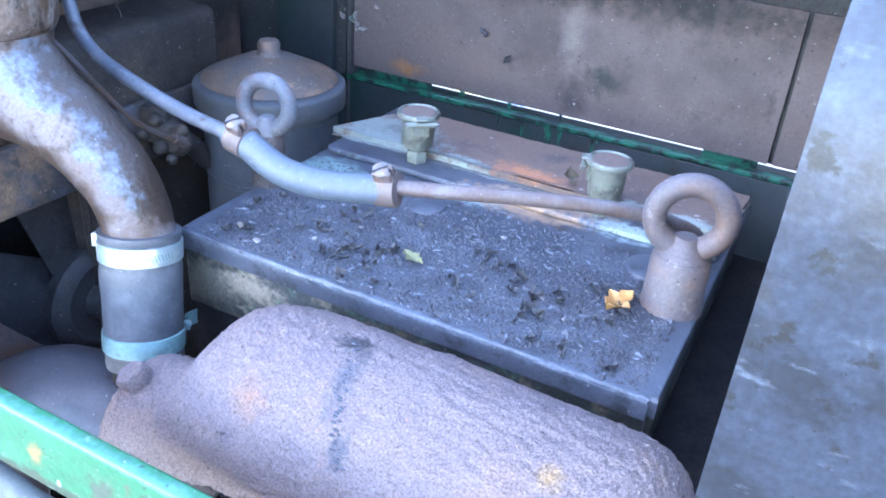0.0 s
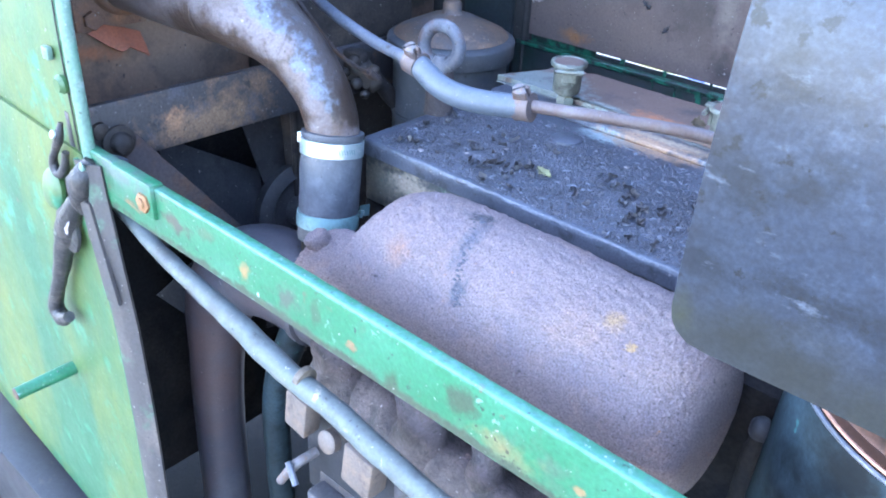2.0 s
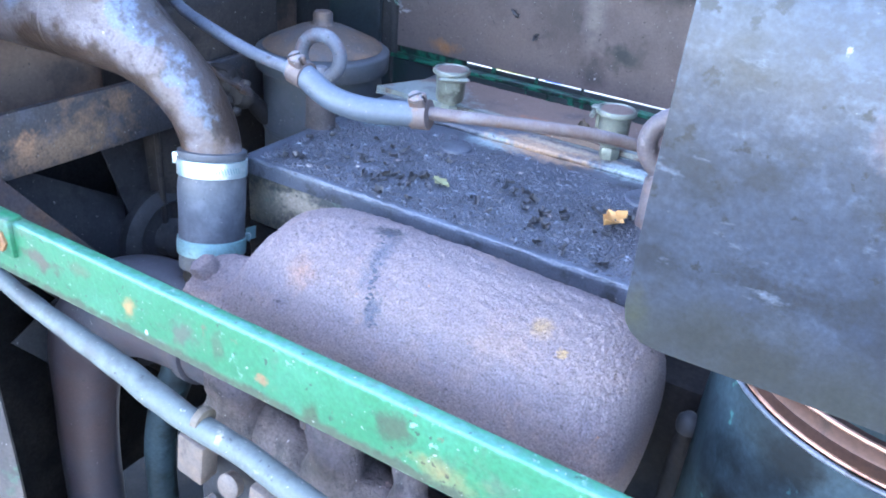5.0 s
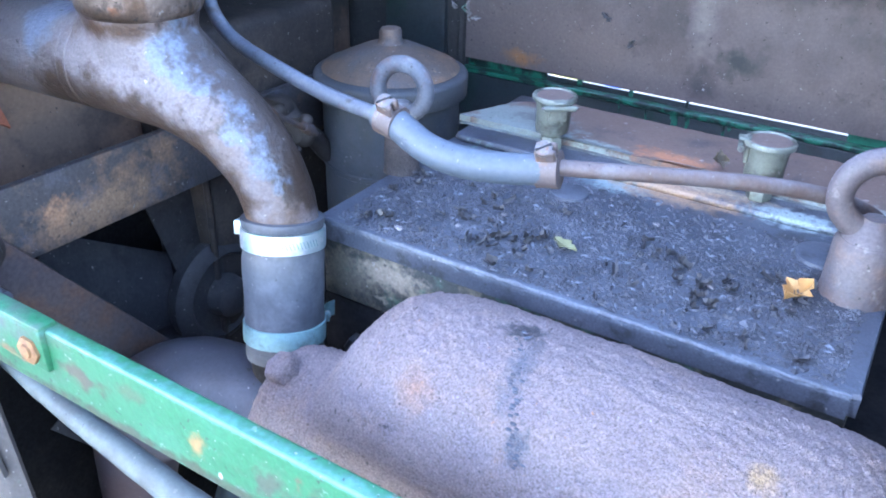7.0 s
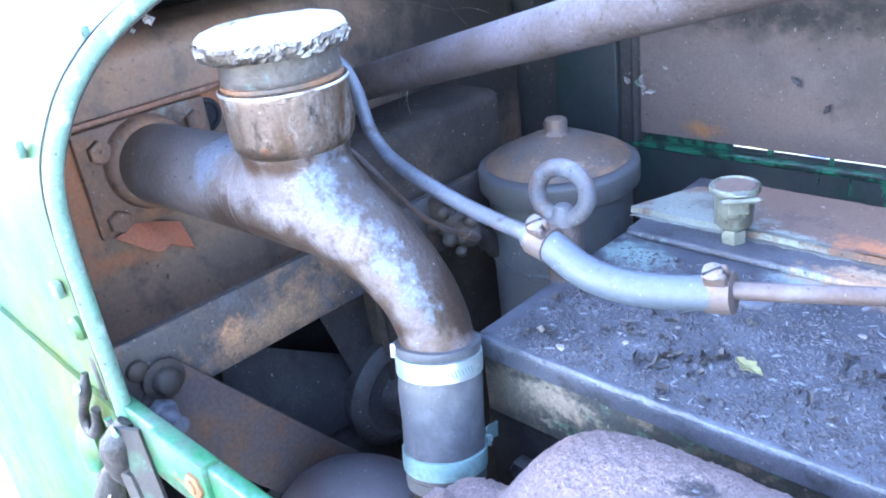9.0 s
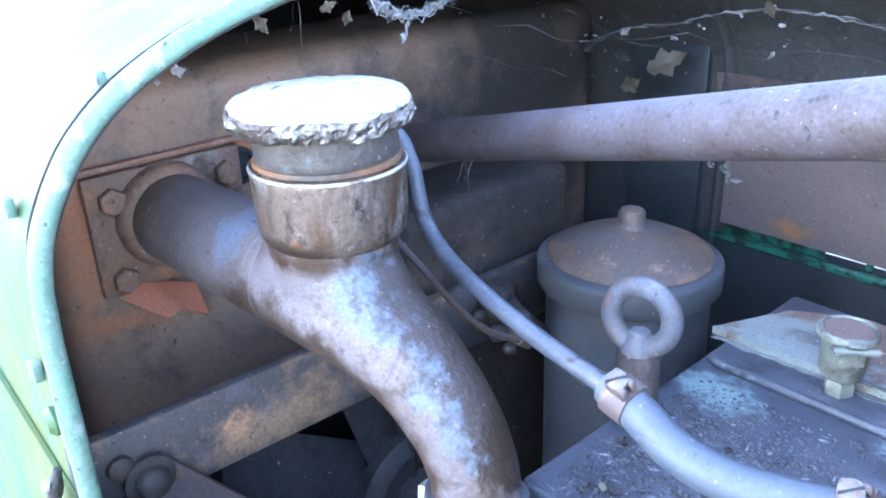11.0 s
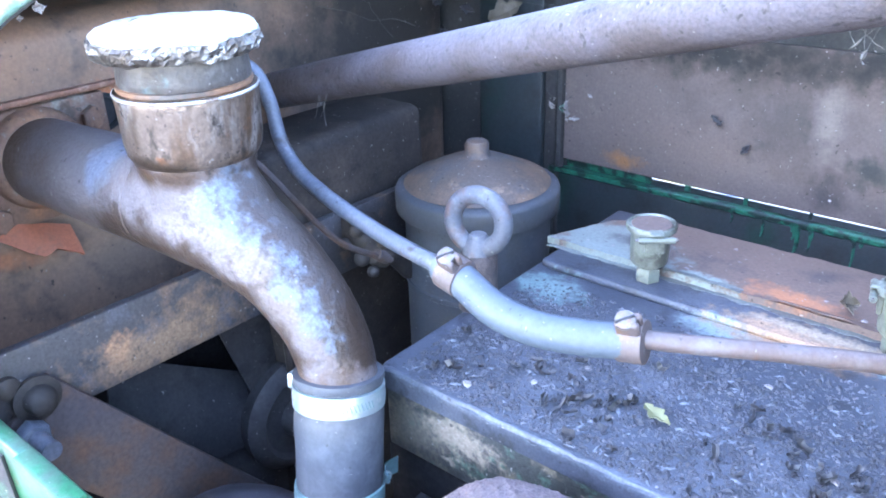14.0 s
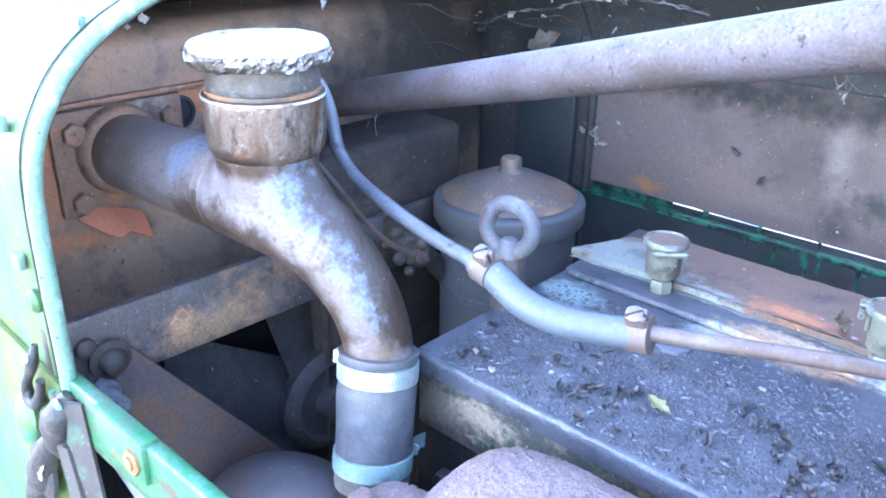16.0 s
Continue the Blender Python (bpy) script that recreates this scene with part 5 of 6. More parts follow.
for x, y, z, r in ((-0.448, 0.515, 1.293, 0.0070), (-0.453, 0.516, 1.315, 0.0062), (-0.428, 0.520, 1.311, 0.0064), (-0.467, 0.516, 1.300, 0.0055), (-0.438, 0.517, 1.284, 0.0052)):
    part("bolt", lathe([(r * 0.92, 0), (r * 0.90, 0.003), (r * 0.70, 0.0058), (r * 0.30, 0.0072), (r * 0.05, 0.0074)], (x, y, z), (0.35, -0.85, 0.30), 12, None, 0.05, 160), "shroud", pump_top, "dusty dome bolt")
link = thing("throttle_link", (-0.39, 0.44, 1.32), "thin dark rod behind the outlet neck", "rod")
part("rod", tube([(-0.400, 0.392, 1.418, 0.0021), (-0.396, 0.400, 1.406, 0.0021), (-0.388, 0.438, 1.354, 0.0021), (-0.392, 0.490, 1.318, 0.0021)], 8, 6), "cast_dark", link)
part("rod_end", lathe([(0.0042, -0.006), (0.0046, 0), (0.0040, 0.006)], (-0.391, 0.480, 1.325), (0, 0.8, -0.6), 10), "cast_dark", link)
part("port", lathe([(0.0135, 0), (0.0135, 0.0022), (0.0105, 0.0026), (0.0100, -0.002), (0.001, -0.002)], (-0.5775, 0.398, 1.4175), (1, 0, 0), 22), "dark", rad, "dark round port")

# ---- engine block and head ----
block = thing("engine_block", (-0.15, 0.53, 0.55), "dark oily engine block below the rocker cover", "engine")
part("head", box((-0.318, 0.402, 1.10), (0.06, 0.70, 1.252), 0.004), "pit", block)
part("crankcase", box((-0.34, 0.37, 0.55), (0.40, 0.74, 1.10), 0.008), "dark", block)
part("bulkhead", box((0.30, 0.30, 0.80), (0.34, 0.80, 1.50), 0.004), "shade_black", block)
for i in range(4):
    part("head_bolt", hexagon((-0.28 + i * 0.1, 0.396, 1.225), (0, -1, 0), 0.010, 0.009), "dark", block)

# ---- rocker cover ----
cover = thing("rocker_cover", (-0.156, 0.53, 1.253), "black dusty rocker cover with a flaking painted side", "rocker cover")
bm = bmesh.new()
X0, X1, Y0, Y1, Z1, R = -0.3165, 0.0035, 0.397, 0.68, 1.310, 0.0034
rows = []
for k in range(9):                           # rounded top edge round the whole lid
    a = radians(90 * k / 8)
    rows.append((R * (1 - math.sin(a)), Z1 - R * (1 - math.cos(a))))
loops = []
for off, z in rows + [(0, 1.2965)]:
    o = off
    loops.append([(X0 + o, Y0 + o, z), (X1 - o, Y0 + o, z), (X1 - o, Y1 - o, z), (X0 + o, Y1 - o, z)])
vl = [[bm.verts.new(p) for p in lp] for lp in loops]
for a, b in zip(vl, vl[1:]):
    for k in range(4):
        bm.faces.new((a[k], a[(k + 1) % 4], b[(k + 1) % 4], b[k]))
bm.faces.new(vl[0])
bm.faces.new(vl[-1][::-1])
bmesh.ops.bevel(bm, geom=[e for e in bm.edges if abs(e.verts[0].co.z - e.verts[1].co.z) > 1e-5 and (e.verts[0].co - e.verts[1].co).xy.length < 0.01], offset=0.004, segments=2, affect="EDGES")
part("lid", bm, "cover", cover, "dusty black lid")
rng = random.Random(19)
part("edge_crust", tube([(X0 + 0.004 + (X1 - X0 - 0.008) * k / 90, Y0 + 0.0022 + rng.gauss(0, 0.0003), Z1 - 0.0017 + rng.gauss(0, 0.0002), 0.0021 + rng.gauss(0, 0.00025)) for k in range(91)], 10, straight=True, wobble=0.35), "cover", cover, "crusted front edge of the lid")
part("side", box((X0 + 0.003, Y0 + 0.003, 1.2535), (X1 - 0.003, Y1 - 0.003, 1.2962), 0.002), "cover_side", cover, "flaking mottled side")
part("ridge", tube([(X0 + 0.010, 0.5605, 1.3120, 0.0028), (-0.16, 0.5605, 1.3120, 0.0030), (X1 - 0.010, 0.5605, 1.3120, 0.0026)], 10, 10, None, True, 0.15), "cover", cover)
part("step", box((X0 + 0.004, 0.560, 1.3085), (X1 - 0.004, 0.672, 1.3150), 0.0025, 2), "cover", cover)


def ragged(points, z0, z1, amp, seed, bm=None):
    """A flat slab with a broken outline."""
    rng = random.Random(seed)
    out = []
    for (x0, y0), (x1, y1) in zip(points, points[1:] + points[:1]):
        n = max(2, int(math.hypot(x1 - x0, y1 - y0) / 0.006))
        for k in range(n):
            u = k / n
            j = amp * (rng.random() - 0.5) * (0 if k == 0 else 2)
            dx, dy = x1 - x0, y1 - y0
            d = math.hypot(dx, dy)
            out.append((x0 + dx * u - dy / d * j, y0 + dy * u + dx / d * j))
    bm = bm or bmesh.new()
    lo = [bm.verts.new((x, y, z0)) for x, y in out]
    hi = [bm.verts.new((x, y, z1)) for x, y in out]
    bm.faces.new(hi)
    bm.faces.new(lo[::-1])
    for k in range(len(out)):
        j = (k + 1) % len(out)
        bm.faces.new((lo[k], lo[j], hi[j], hi[k]))
    return bm


# worn layered plates on the lid
top_plate = thing("top_plate", (-0.16, 0.62, 1.315), "long rust-brown plate on the lid with worn grey-green paint", "plate")
part("slab", ragged([(-0.324, 0.586), (0.001, 0.586), (0.001, 0.662), (-0.262, 0.662), (-0.300, 0.640)], 1.3146, 1.3198, 0.0010, 3), "brown_plate", top_plate)
part("gasket", ragged([(-0.322, 0.5815), (0.000, 0.5820), (0.000, 0.655), (-0.296, 0.640)], 1.3140, 1.3152, 0.0022, 6), "worn_top", top_plate, "frayed pale gasket edge")
part("lifted_flake", sheet([[(-0.165 + 0.012 * i, 0.584 + 0.004 * j + 0.002 * noise.noise((i * 0.9, j, 2)), 1.3202 + 0.0014 * (2 - j) * (1 if 0 < i < 5 else 0.2)) for j in range(3)] for i in range(7)], 0.0004), "brown_plate", top_plate)
part("lifted_flake", sheet([[(-0.245 + 0.011 * i, 0.5845 + 0.003 * j + 0.002 * noise.noise((i * 0.9, j, 5)), 1.3202 + 0.0009 * (2 - j) * (1 if 0 < i < 5 else 0.2)) for j in range(3)] for i in range(7)], 0.0004), "worn_top", top_plate)
for i, (x, y, r) in enumerate(((-0.036, 0.527, 0.016), (-0.197, 0.520, 0.013))):
    mesh_thing("raised_boss", lathe([(r * 1.05, 0), (r, 0.0025), (r * 0.8, 0.0034), (r * 0.1, 0.0036)], (x, y, 1.3095), (0, 0, 1), 24), "cover", "low round boss on the dusty lid", "boss", "bosses", at=(x, y, 1.3095))


def oil_cup(at, spin, label):
    x, y, z = at
    t = thing("oil_cup", at, label, "oil cup", "oil cups")
    part("foot", hexagon((x, y, z), (0, 0, 1), 0.0084, 0.0095), "oiler", t)
    part("collar", lathe([(0.0058, 0.008), (0.0062, 0.0095), (0.0062, 0.013), (0.0060, 0.0145)], (x, y, z), (0, 0, 1), 20), "oiler", t)
    part("cup", lathe([(0.0062, 0.0120), (0.0108, 0.0128), (0.0121, 0.0146), (0.0125, 0.0180), (0.0130, 0.0330), (0.0138, 0.0372)], (x, y, z), (0, 0, 1), 28), "oiler", t)
    lid = part("lid", lathe([(0.0150, 0.0370), (0.0163, 0.0378), (0.0165, 0.0400), (0.0158, 0.0412), (0.0146, 0.0415), (0.0138, 0.0404), (0.0040, 0.0400)], (x, y, z), (0, 0, 1), 30), "oiler", t)
    part("lid_top", lathe([(0.0132, 0.0402), (0.0126, 0.0409), (0.004, 0.0411)], (x, y, z), (0, 0, 1), 24, None, 0.05, 200), "brown_plate", lid, "rusty brown lid top")
    c, s = math.cos(spin), math.sin(spin)
    m = Matrix.Translation((x + 0.0152 * c, y + 0.0152 * s, z + 0.0362)) @ Matrix.Rotation(spin, 4, "Z")
    part("hinge", tube([(*(m @ Vector((0.0020, -0.0115, 0))), 0.0021), (*(m @ Vector((0.0020, 0.0115, 0))), 0.0021)], 10, straight=True), "oiler", lid)
    part("pin", tube([(*(m @ Vector((0.0022, -0.0135, 0.0004))), 0.0010), (*(m @ Vector((0.0022, 0.0135, 0.0004))), 0.0010)], 8, straight=True), "screw", lid, "steel hinge pin")
    part("spring_tab", box((-0.0035, -0.0065, -0.0110), (-0.0008, 0.0065, 0.0012), 0.0006, 1, None, m), "oiler", lid)
    part("thumb_tab", box((-0.004, -0.0045, 0.0030), (0.0045, 0.0045, 0.0050), 0.0008, 1, None, m), "oiler", lid)
    return t


oil_cup((-0.2385, 0.5760, 1.3150), radians(-52), "tarnished brass oil cup with a hinged lid on the worn plate")
oil_cup((-0.0870, 0.5770, 1.3150), radians(-168), "tarnished brass oil cup with a closed lid near the eyebolt")


def eyebolt(at, R, r, normal, boss, mat, foot, label):
    x, y, z = at
    t = thing("eyebolt", at, label, "eyebolt", "lifting eyebolts")
    top = z + boss[1]
    part("boss", lathe([(boss[0] * 1.06, 0), (boss[0], 0.003), (boss[0] * 0.97, boss[1] - 0.003), (boss[0] * 0.85, boss[1])], (x, y, z), (0, 0, 1), 28, None, 0.015, 120), foot, t)
    n = Vector(normal).normalized()
    side = Vector((0, 0, 1)).cross(n)
    c = Vector((x, y, top + R + r * 0.5))
    bm = ring(c, n, R, r, 44, 16)
    part("ring", bm, mat, t)
    part("neck", lathe([(boss[0] * 0.88, -0.002), (boss[0] * 0.80, 0.001), (r * 1.7, 0.004), (r * 1.35, 0.008), (r * 0.9, 0.012)], (x, y, top), (0, 0, 1), 24), mat, t)
    return t


eyebolt((-0.3125, 0.4880, 1.3095), 0.0174, 0.0058, (0.20, -0.97, 0.08), (0.0125, 0.039), "eyebolt", "cast_low", "grey painted lifting eyebolt on the dusty lid")
eyebolt((-0.0145, 0.4940, 1.3095), 0.0203, 0.0070, (0.22, -0.97, 0), (0.0180, 0.035), "eyebolt_rust", "eyebolt_rust", "rusty brown lifting eyebolt at the lid end")

# ---- fuel return line ----
line = thing("fuel_return_line", (-0.21, 0.40, 1.37), "grey steel pipe, rubber hose and coppery pipe in one line", "fuel line")
part("steel_pipe", tube([(-0.505, 0.398, 1.468, 0.0042), (-0.480, 0.412, 1.468, 0.0043), (-0.448, 0.430, 1.460, 0.0044), (-0.4330, 0.4320, 1.442, 0.0045), (-0.4200, 0.4280, 1.4160, 0.0046), (-0.3960, 0.4210, 1.4030, 0.0046), (-0.354, 0.4100, 1.3970, 0.0046), (-0.3074, 0.4055, 1.3885, 0.0046), (-0.254, 0.3980, 1.3865, 0.0045)], 16, 8, None, True, 0.05), "pipe_grey", line)
part("rubber_hose", tube([(-0.266, 0.3985, 1.3885, 0.0082), (-0.2545, 0.3970, 1.3865, 0.0084), (-0.2320, 0.3960, 1.3765, 0.0086), (-0.2100, 0.3970, 1.3735, 0.0086), (-0.188, 0.4030, 1.3735, 0.0085), (-0.162, 0.413, 1.3755, 0.0084)], 20, 8), "rubber_grey", line, "grey-blue rubber hose")
part("coppery_pipe", tube([(-0.172, 0.4100, 1.3765, 0.0044), (-0.145, 0.4240, 1.3755, 0.0044), (-0.107, 0.4480, 1.3730, 0.0044), (-0.071, 0.4700, 1.3700, 0.0045), (-0.0445, 0.4940, 1.3620, 0.0045), (-0.030, 0.520, 1.350, 0.0045), (-0.014, 0.540, 1.335, 0.0045), (-0.008, 0.548, 1.312, 0.0045)], 16, 8), "pipe_copper", line, "dull coppery pipe")


def pipe_clip(at, way, r, mat, label):
    c = thing("pipe_clip", at, label, "clamp", "pipe clips")
    w = Vector(way).normalized()
    part("band", lathe([(r, -0.006), (r + 0.0012, -0.0058), (r + 0.0012, 0.0058), (r, 0.006)], at, w, 24), mat, c)
    up = (Vector((-0.15, -0.45, 0.9)) - w * Vector((-0.15, -0.45, 0.9)).dot(w)).normalized()
    p = Vector(at) + up * (r + 0.004)
    side = w.cross(up)
    m = Matrix.Translation(p) @ Matrix((side, w, up)).transposed().to_4x4()
    part("ear", box((-0.0042, -0.0055, -0.005), (-0.0008, 0.0055, 0.0035), 0.001, 1, None, m), mat, c)
    part("ear", box((0.0008, -0.0055, -0.005), (0.0042, 0.0055, 0.0030), 0.001, 1, None, m), mat, c)
    way2 = Vector((0.12, -0.62, 0.78))
    q = Vector(at) + up * (r + 0.0045) - w * 0.001
    head = part("screw", lathe([(0.0042, 0), (0.0048, 0.0014), (0.0045, 0.0028), (0.0026, 0.0036), (0.0008, 0.0038)], q, way2, 18), "screw", c, "slotted steel screw")
    hm = Matrix.Translation(q + way2.normalized() * 0.0035) @ way2.to_track_quat("Z", "Y").to_matrix().to_4x4() @ Matrix.Rotation(0.6, 4, "Z")
    part("slot", box((-0.0044, -0.0005, -0.0010), (0.0044, 0.0005, 0.0005), 0, 1, None, hm), "dark", head)
    return c


pipe_clip((-0.2570, 0.3975, 1.3868), (1, -0.06, -0.20), 0.0086, "clip_rust", "rusty clip with a slotted screw at the hose start")
pipe_clip((-0.1665, 0.4125, 1.3750), (1, 0.20, 0.12), 0.0090, "clip_rust", "rusty clip with a slotted screw at the hose end")

# ---- exhaust manifold ----
manifold = thing("exhaust_manifold", (-0.10, 0.34, 1.20), "pinkish-brown rusted cast iron exhaust manifold", "manifold")
bm = bmesh.new()
MAN = [(-0.281, 0.324, 1.222, 0.020, 0.020), (-0.280, 0.324, 1.223, 0.033, 0.034), (-0.276, 0.324, 1.2245, 0.0395, 0.0400), (-0.266, 0.325, 1.2260, 0.0420, 0.0425), (-0.252, 0.326, 1.2270, 0.0425, 0.0425), (-0.2420, 0.328, 1.2295, 0.0435, 0.0430), (-0.2360, 0.331, 1.235, 0.0455, 0.0450), (-0.2290, 0.335, 1.244, 0.0490, 0.0490), (-0.220, 0.338, 1.2525, 0.0525, 0.0525), (-0.207, 0.340, 1.260, 0.0550, 0.0555), (-0.185, 0.340, 1.266, 0.0570, 0.0578), (-0.15, 0.340, 1.2675, 0.058, 0.0585), (-0.10, 0.340, 1.2675, 0.058, 0.0585), (-0.03, 0.340, 1.2670, 0.058, 0.0580), (0.006, 0.340, 1.266, 0.0575, 0.0570), (0.020, 0.340, 1.264, 0.0555, 0.0540), (0.030, 0.340, 1.261, 0.0510, 0.0485), (0.036, 0.340, 1.258, 0.042, 0.038), (0.038, 0.340, 1.256, 0.022, 0.020)]
fine_rows = smooth_path(MAN, 18)
prev = None
for row in fine_rows:
    x, y, z, ry, rz = row
    loop = []
    for k in range(250):
        a = 2 * math.pi * k / 250
        c, s = math.cos(a), math.sin(a)
        v = Vector((x, y + ry * (0.82 if c > 0 else 1.0) * c, z + rz * s))
        v += Vector((0, c, s)) * (0.0010 * noise.noise(v * 45) + 0.0009 * noise.noise(v * 230) + 0.0013 * noise.noise(v * 400))
        loop.append(bm.verts.new(v))
    if prev:
        for k in range(250):
            bm.faces.new((prev[k], prev[(k + 1) % 250], loop[(k + 1) % 250], loop[k]))
    else:
        bm.faces.new(loop[::-1])
    prev = loop
bm.faces.new(prev)
part("barrel", bm, "cast", manifold)
part("lug", hexagon((-0.2665, 0.311, 1.2625), (-0.35, -0.35, 0.87), 0.0098, 0.0105), "cast", manifold)
part("lug_pad", lathe([(0.0150, -0.006), (0.0140, 0.003), (0.0118, 0.0055)], (-0.2645, 0.313, 1.2585), (-0.35, -0.35, 0.87), 20, None, 0.05, 90), "cast", manifold)
rng = random.Random(17)
weld_bm = bmesh.new()
for i in range(44):                          # a dribble of small weld beads
    u = i / 43
    a = radians(92 + 62 * u)
    c = Vector((-0.139 + 0.025 * u + rng.uniform(-0.0035, 0.0035), 0.340 + 0.0578 * math.cos(a), 1.2675 + 0.0582 * math.sin(a)))
    s = rng.uniform(0.0006, 0.0013)
    bmesh.ops.create_icosphere(weld_bm, subdivisions=1, radius=s, matrix=Matrix.Translation(c) @ Matrix.Diagonal((1.6, 1.0, 0.6, 1)))
tagged(part("weld_beads", weld_bm, "weld", manifold, "blue-grey dribble of weld beads"), "blue-grey dribble of weld beads on the manifold", "", kind="stuff")
# runners, log and webs in darker copies of the rust, shade painted in
for x in (-0.20, -0.115, -0.03):
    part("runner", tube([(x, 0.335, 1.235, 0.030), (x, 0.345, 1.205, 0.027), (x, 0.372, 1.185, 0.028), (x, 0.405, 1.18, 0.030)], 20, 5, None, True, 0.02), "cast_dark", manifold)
part("lower_log", tube([(-0.262, 0.322, 1.168, 0.016), (-0.20, 0.308, 1.150, 0.023), (-0.15, 0.304, 1.145, 0.025), (-0.09, 0.304, 1.142, 0.023), (-0.02, 0.306, 1.144, 0.023), (0.03, 0.318, 1.165, 0.018)], 28, 8, None, True, 0.24), "cast_low", manifold, "lower casting in a darker colour, its shade painted in")
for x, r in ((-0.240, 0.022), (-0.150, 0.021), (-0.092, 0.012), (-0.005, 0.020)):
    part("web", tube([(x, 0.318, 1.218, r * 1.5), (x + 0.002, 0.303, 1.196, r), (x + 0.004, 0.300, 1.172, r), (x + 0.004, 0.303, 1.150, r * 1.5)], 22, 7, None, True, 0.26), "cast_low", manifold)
for x, z in ((-0.206, 1.186), (-0.176, 1.178)):
    part("stud", hexagon((x, 0.312, z), (0.1, -1, 0.3), 0.0060, 0.010), "cast_dark", manifold, "rusty stud nut")

downpipe = thing("exhaust_downpipe", (-0.428, 0.325, 0.70), "smooth dark exhaust elbow turning down from the manifold", "pipe")
part("elbow", tube([(-0.262, 0.331, 1.190, 0.036), (-0.290, 0.331, 1.192, 0.0375), (-0.328, 0.330, 1.194, 0.0398), (-0.368, 0.328, 1.187, 0.0410), (-0.406, 0.327, 1.164, 0.0392), (-0.436, 0.326, 1.126, 0.0340), (-0.452, 0.325, 1.06, 0.0280), (-0.464, 0.325, 0.95, 0.0262), (-0.468, 0.325, 0.70, 0.0262)], 32, 6, None, True, 0.01), "elbow", downpipe)
part("joint_ring", lathe([(0.0365, -0.006), (0.0395, -0.004), (0.0395, 0.004), (0.0365, 0.006)], (-0.2905, 0.331, 1.190), (1, 0, 0), 32, None, 0.02, 90), "elbow", downpipe)
mesh_thing("dark_hose", tube([(-0.31, 0.35, 1.20, 0.014), (-0.345, 0.345, 1.13, 0.0145), (-0.368, 0.335, 1.05, 0.0140), (-0.375, 0.335, 0.95, 0.0135), (-0.375, 0.34, 0.75, 0.0135)], 18, 6), "bowl", "dark blue-black rubber hose hanging beside the exhaust", "hose", at=(-0.35, 0.34, 0.75))

# ---- things below the rail ----
feed = thing("fuel_feed_tube", (-0.15, 0.25, 1.19), "pale grey-green tube running under the rail", "tube")
part("tube", tube([(-0.47, 0.250, 1.252, 0.0056), (-0.4222, 0.2475, 1.2381, 0.0060), (-0.3884, 0.2480, 1.2275, 0.0064), (-0.330, 0.2460, 1.2195, 0.0076), (-0.2798, 0.2440, 1.2140, 0.0086), (-0.258, 0.2450, 1.2065, 0.0096), (-0.2225, 0.2470, 1.1975, 0.0086), (-0.1695, 0.2450, 1.1960, 0.0084), (-0.1278, 0.2460, 1.1860, 0.0084), (-0.0663, 0.2480, 1.1767, 0.0082), (0.12, 0.25, 1.160, 0.0082)], 18, 7, None, True, 0.10), "thin_tube", feed)
part("ferrule", lathe([(0.0084, -0.003), (0.0092, -0.0024), (0.0092, 0.0024), (0.0084, 0.003)], (-0.2145, 0.249, 1.2012), (1, 0, -0.1), 18), "leaf_brown", feed, "dull yellow-brown ferrule")
blocks = thing("terminal_blocks", (-0.20, 0.28, 1.09), "brown square blocks on a dark bracket", "block")
m = Matrix.Translation((-0.258, 0.278, 1.126)) @ Matrix.Rotation(radians(8), 4, "Y")
part("block", box((-0.0125, -0.007, -0.019), (0.0125, 0.010, 0.019), 0.002, 2, None, m), "terminal", blocks)
m = Matrix.Translation((-0.186, 0.278, 1.114)) @ Matrix.Rotation(radians(8), 4, "Y")
part("block", box((-0.0155, -0.008, -0.020), (0.0155, 0.012, 0.020), 0.002, 2, None, m), "terminal", blocks)
part("button", lathe([(0.0095, 0), (0.0098, 0.007), (0.0075, 0.009)], (-0.225, 0.282, 1.114), (0, -1, 0.25), 18), "terminal", blocks)
part("bracket", box((-0.275, 0.295, 1.02), (-0.10, 0.305, 1.15), 0.002), "dark", blocks)
part("arm", box((-0.275, 0.30, 1.04), (-0.245, 0.40, 1.06), 0.002), "dark", blocks)
wing = thing("wing_bolt", (-0.262, 0.272, 1.06), "small bright wing bolt below the blocks", "bolt")
part("shaft", tube([(-0.275, 0.265, 1.045, 0.004), (-0.262, 0.272, 1.068, 0.0045), (-0.258, 0.292, 1.072, 0.004)], 10, 4), "screw", wing)
part("wing", tube([(-0.264, 0.266, 1.074, 0.0032), (-0.250, 0.262, 1.060, 0.0030)], 8, straight=True), "pipe_grey", wing)
pump = thing("fuel_pump", (-0.16, 0.31, 0.95), "dark fuel pump body with a grey-green flange", "pump")
part("body", box((-0.170, 0.288, 0.93), (0.02, 0.40, 1.112), 0.012, 3), "pump_grey", pump, "grey cast body with dirt specks")
part("side_block", box((-0.258, 0.296, 0.93), (-0.168, 0.40, 1.062), 0.008, 3), "dark", pump)
flange = part("flange", box((-0.256, 0.276, 0.93), (-0.176, 0.296, 1.040), 0.004, 2), "pump_grey", pump, "grey-green weathered end plate")
for x, z in ((-0.231, 1.021), (-0.196, 0.985)):
    part("bolt", lathe([(0.0095, 0), (0.0098, 0.005), (0.0075, 0.008), (0.002, 0.0085)], (x, 0.2765, z), (0, -1, 0.1), 8), "cast_dark", flange)
part("gasket", box((-0.259, 0.2945, 0.93), (-0.165, 0.2985, 1.047), 0.001), "beam", pump)
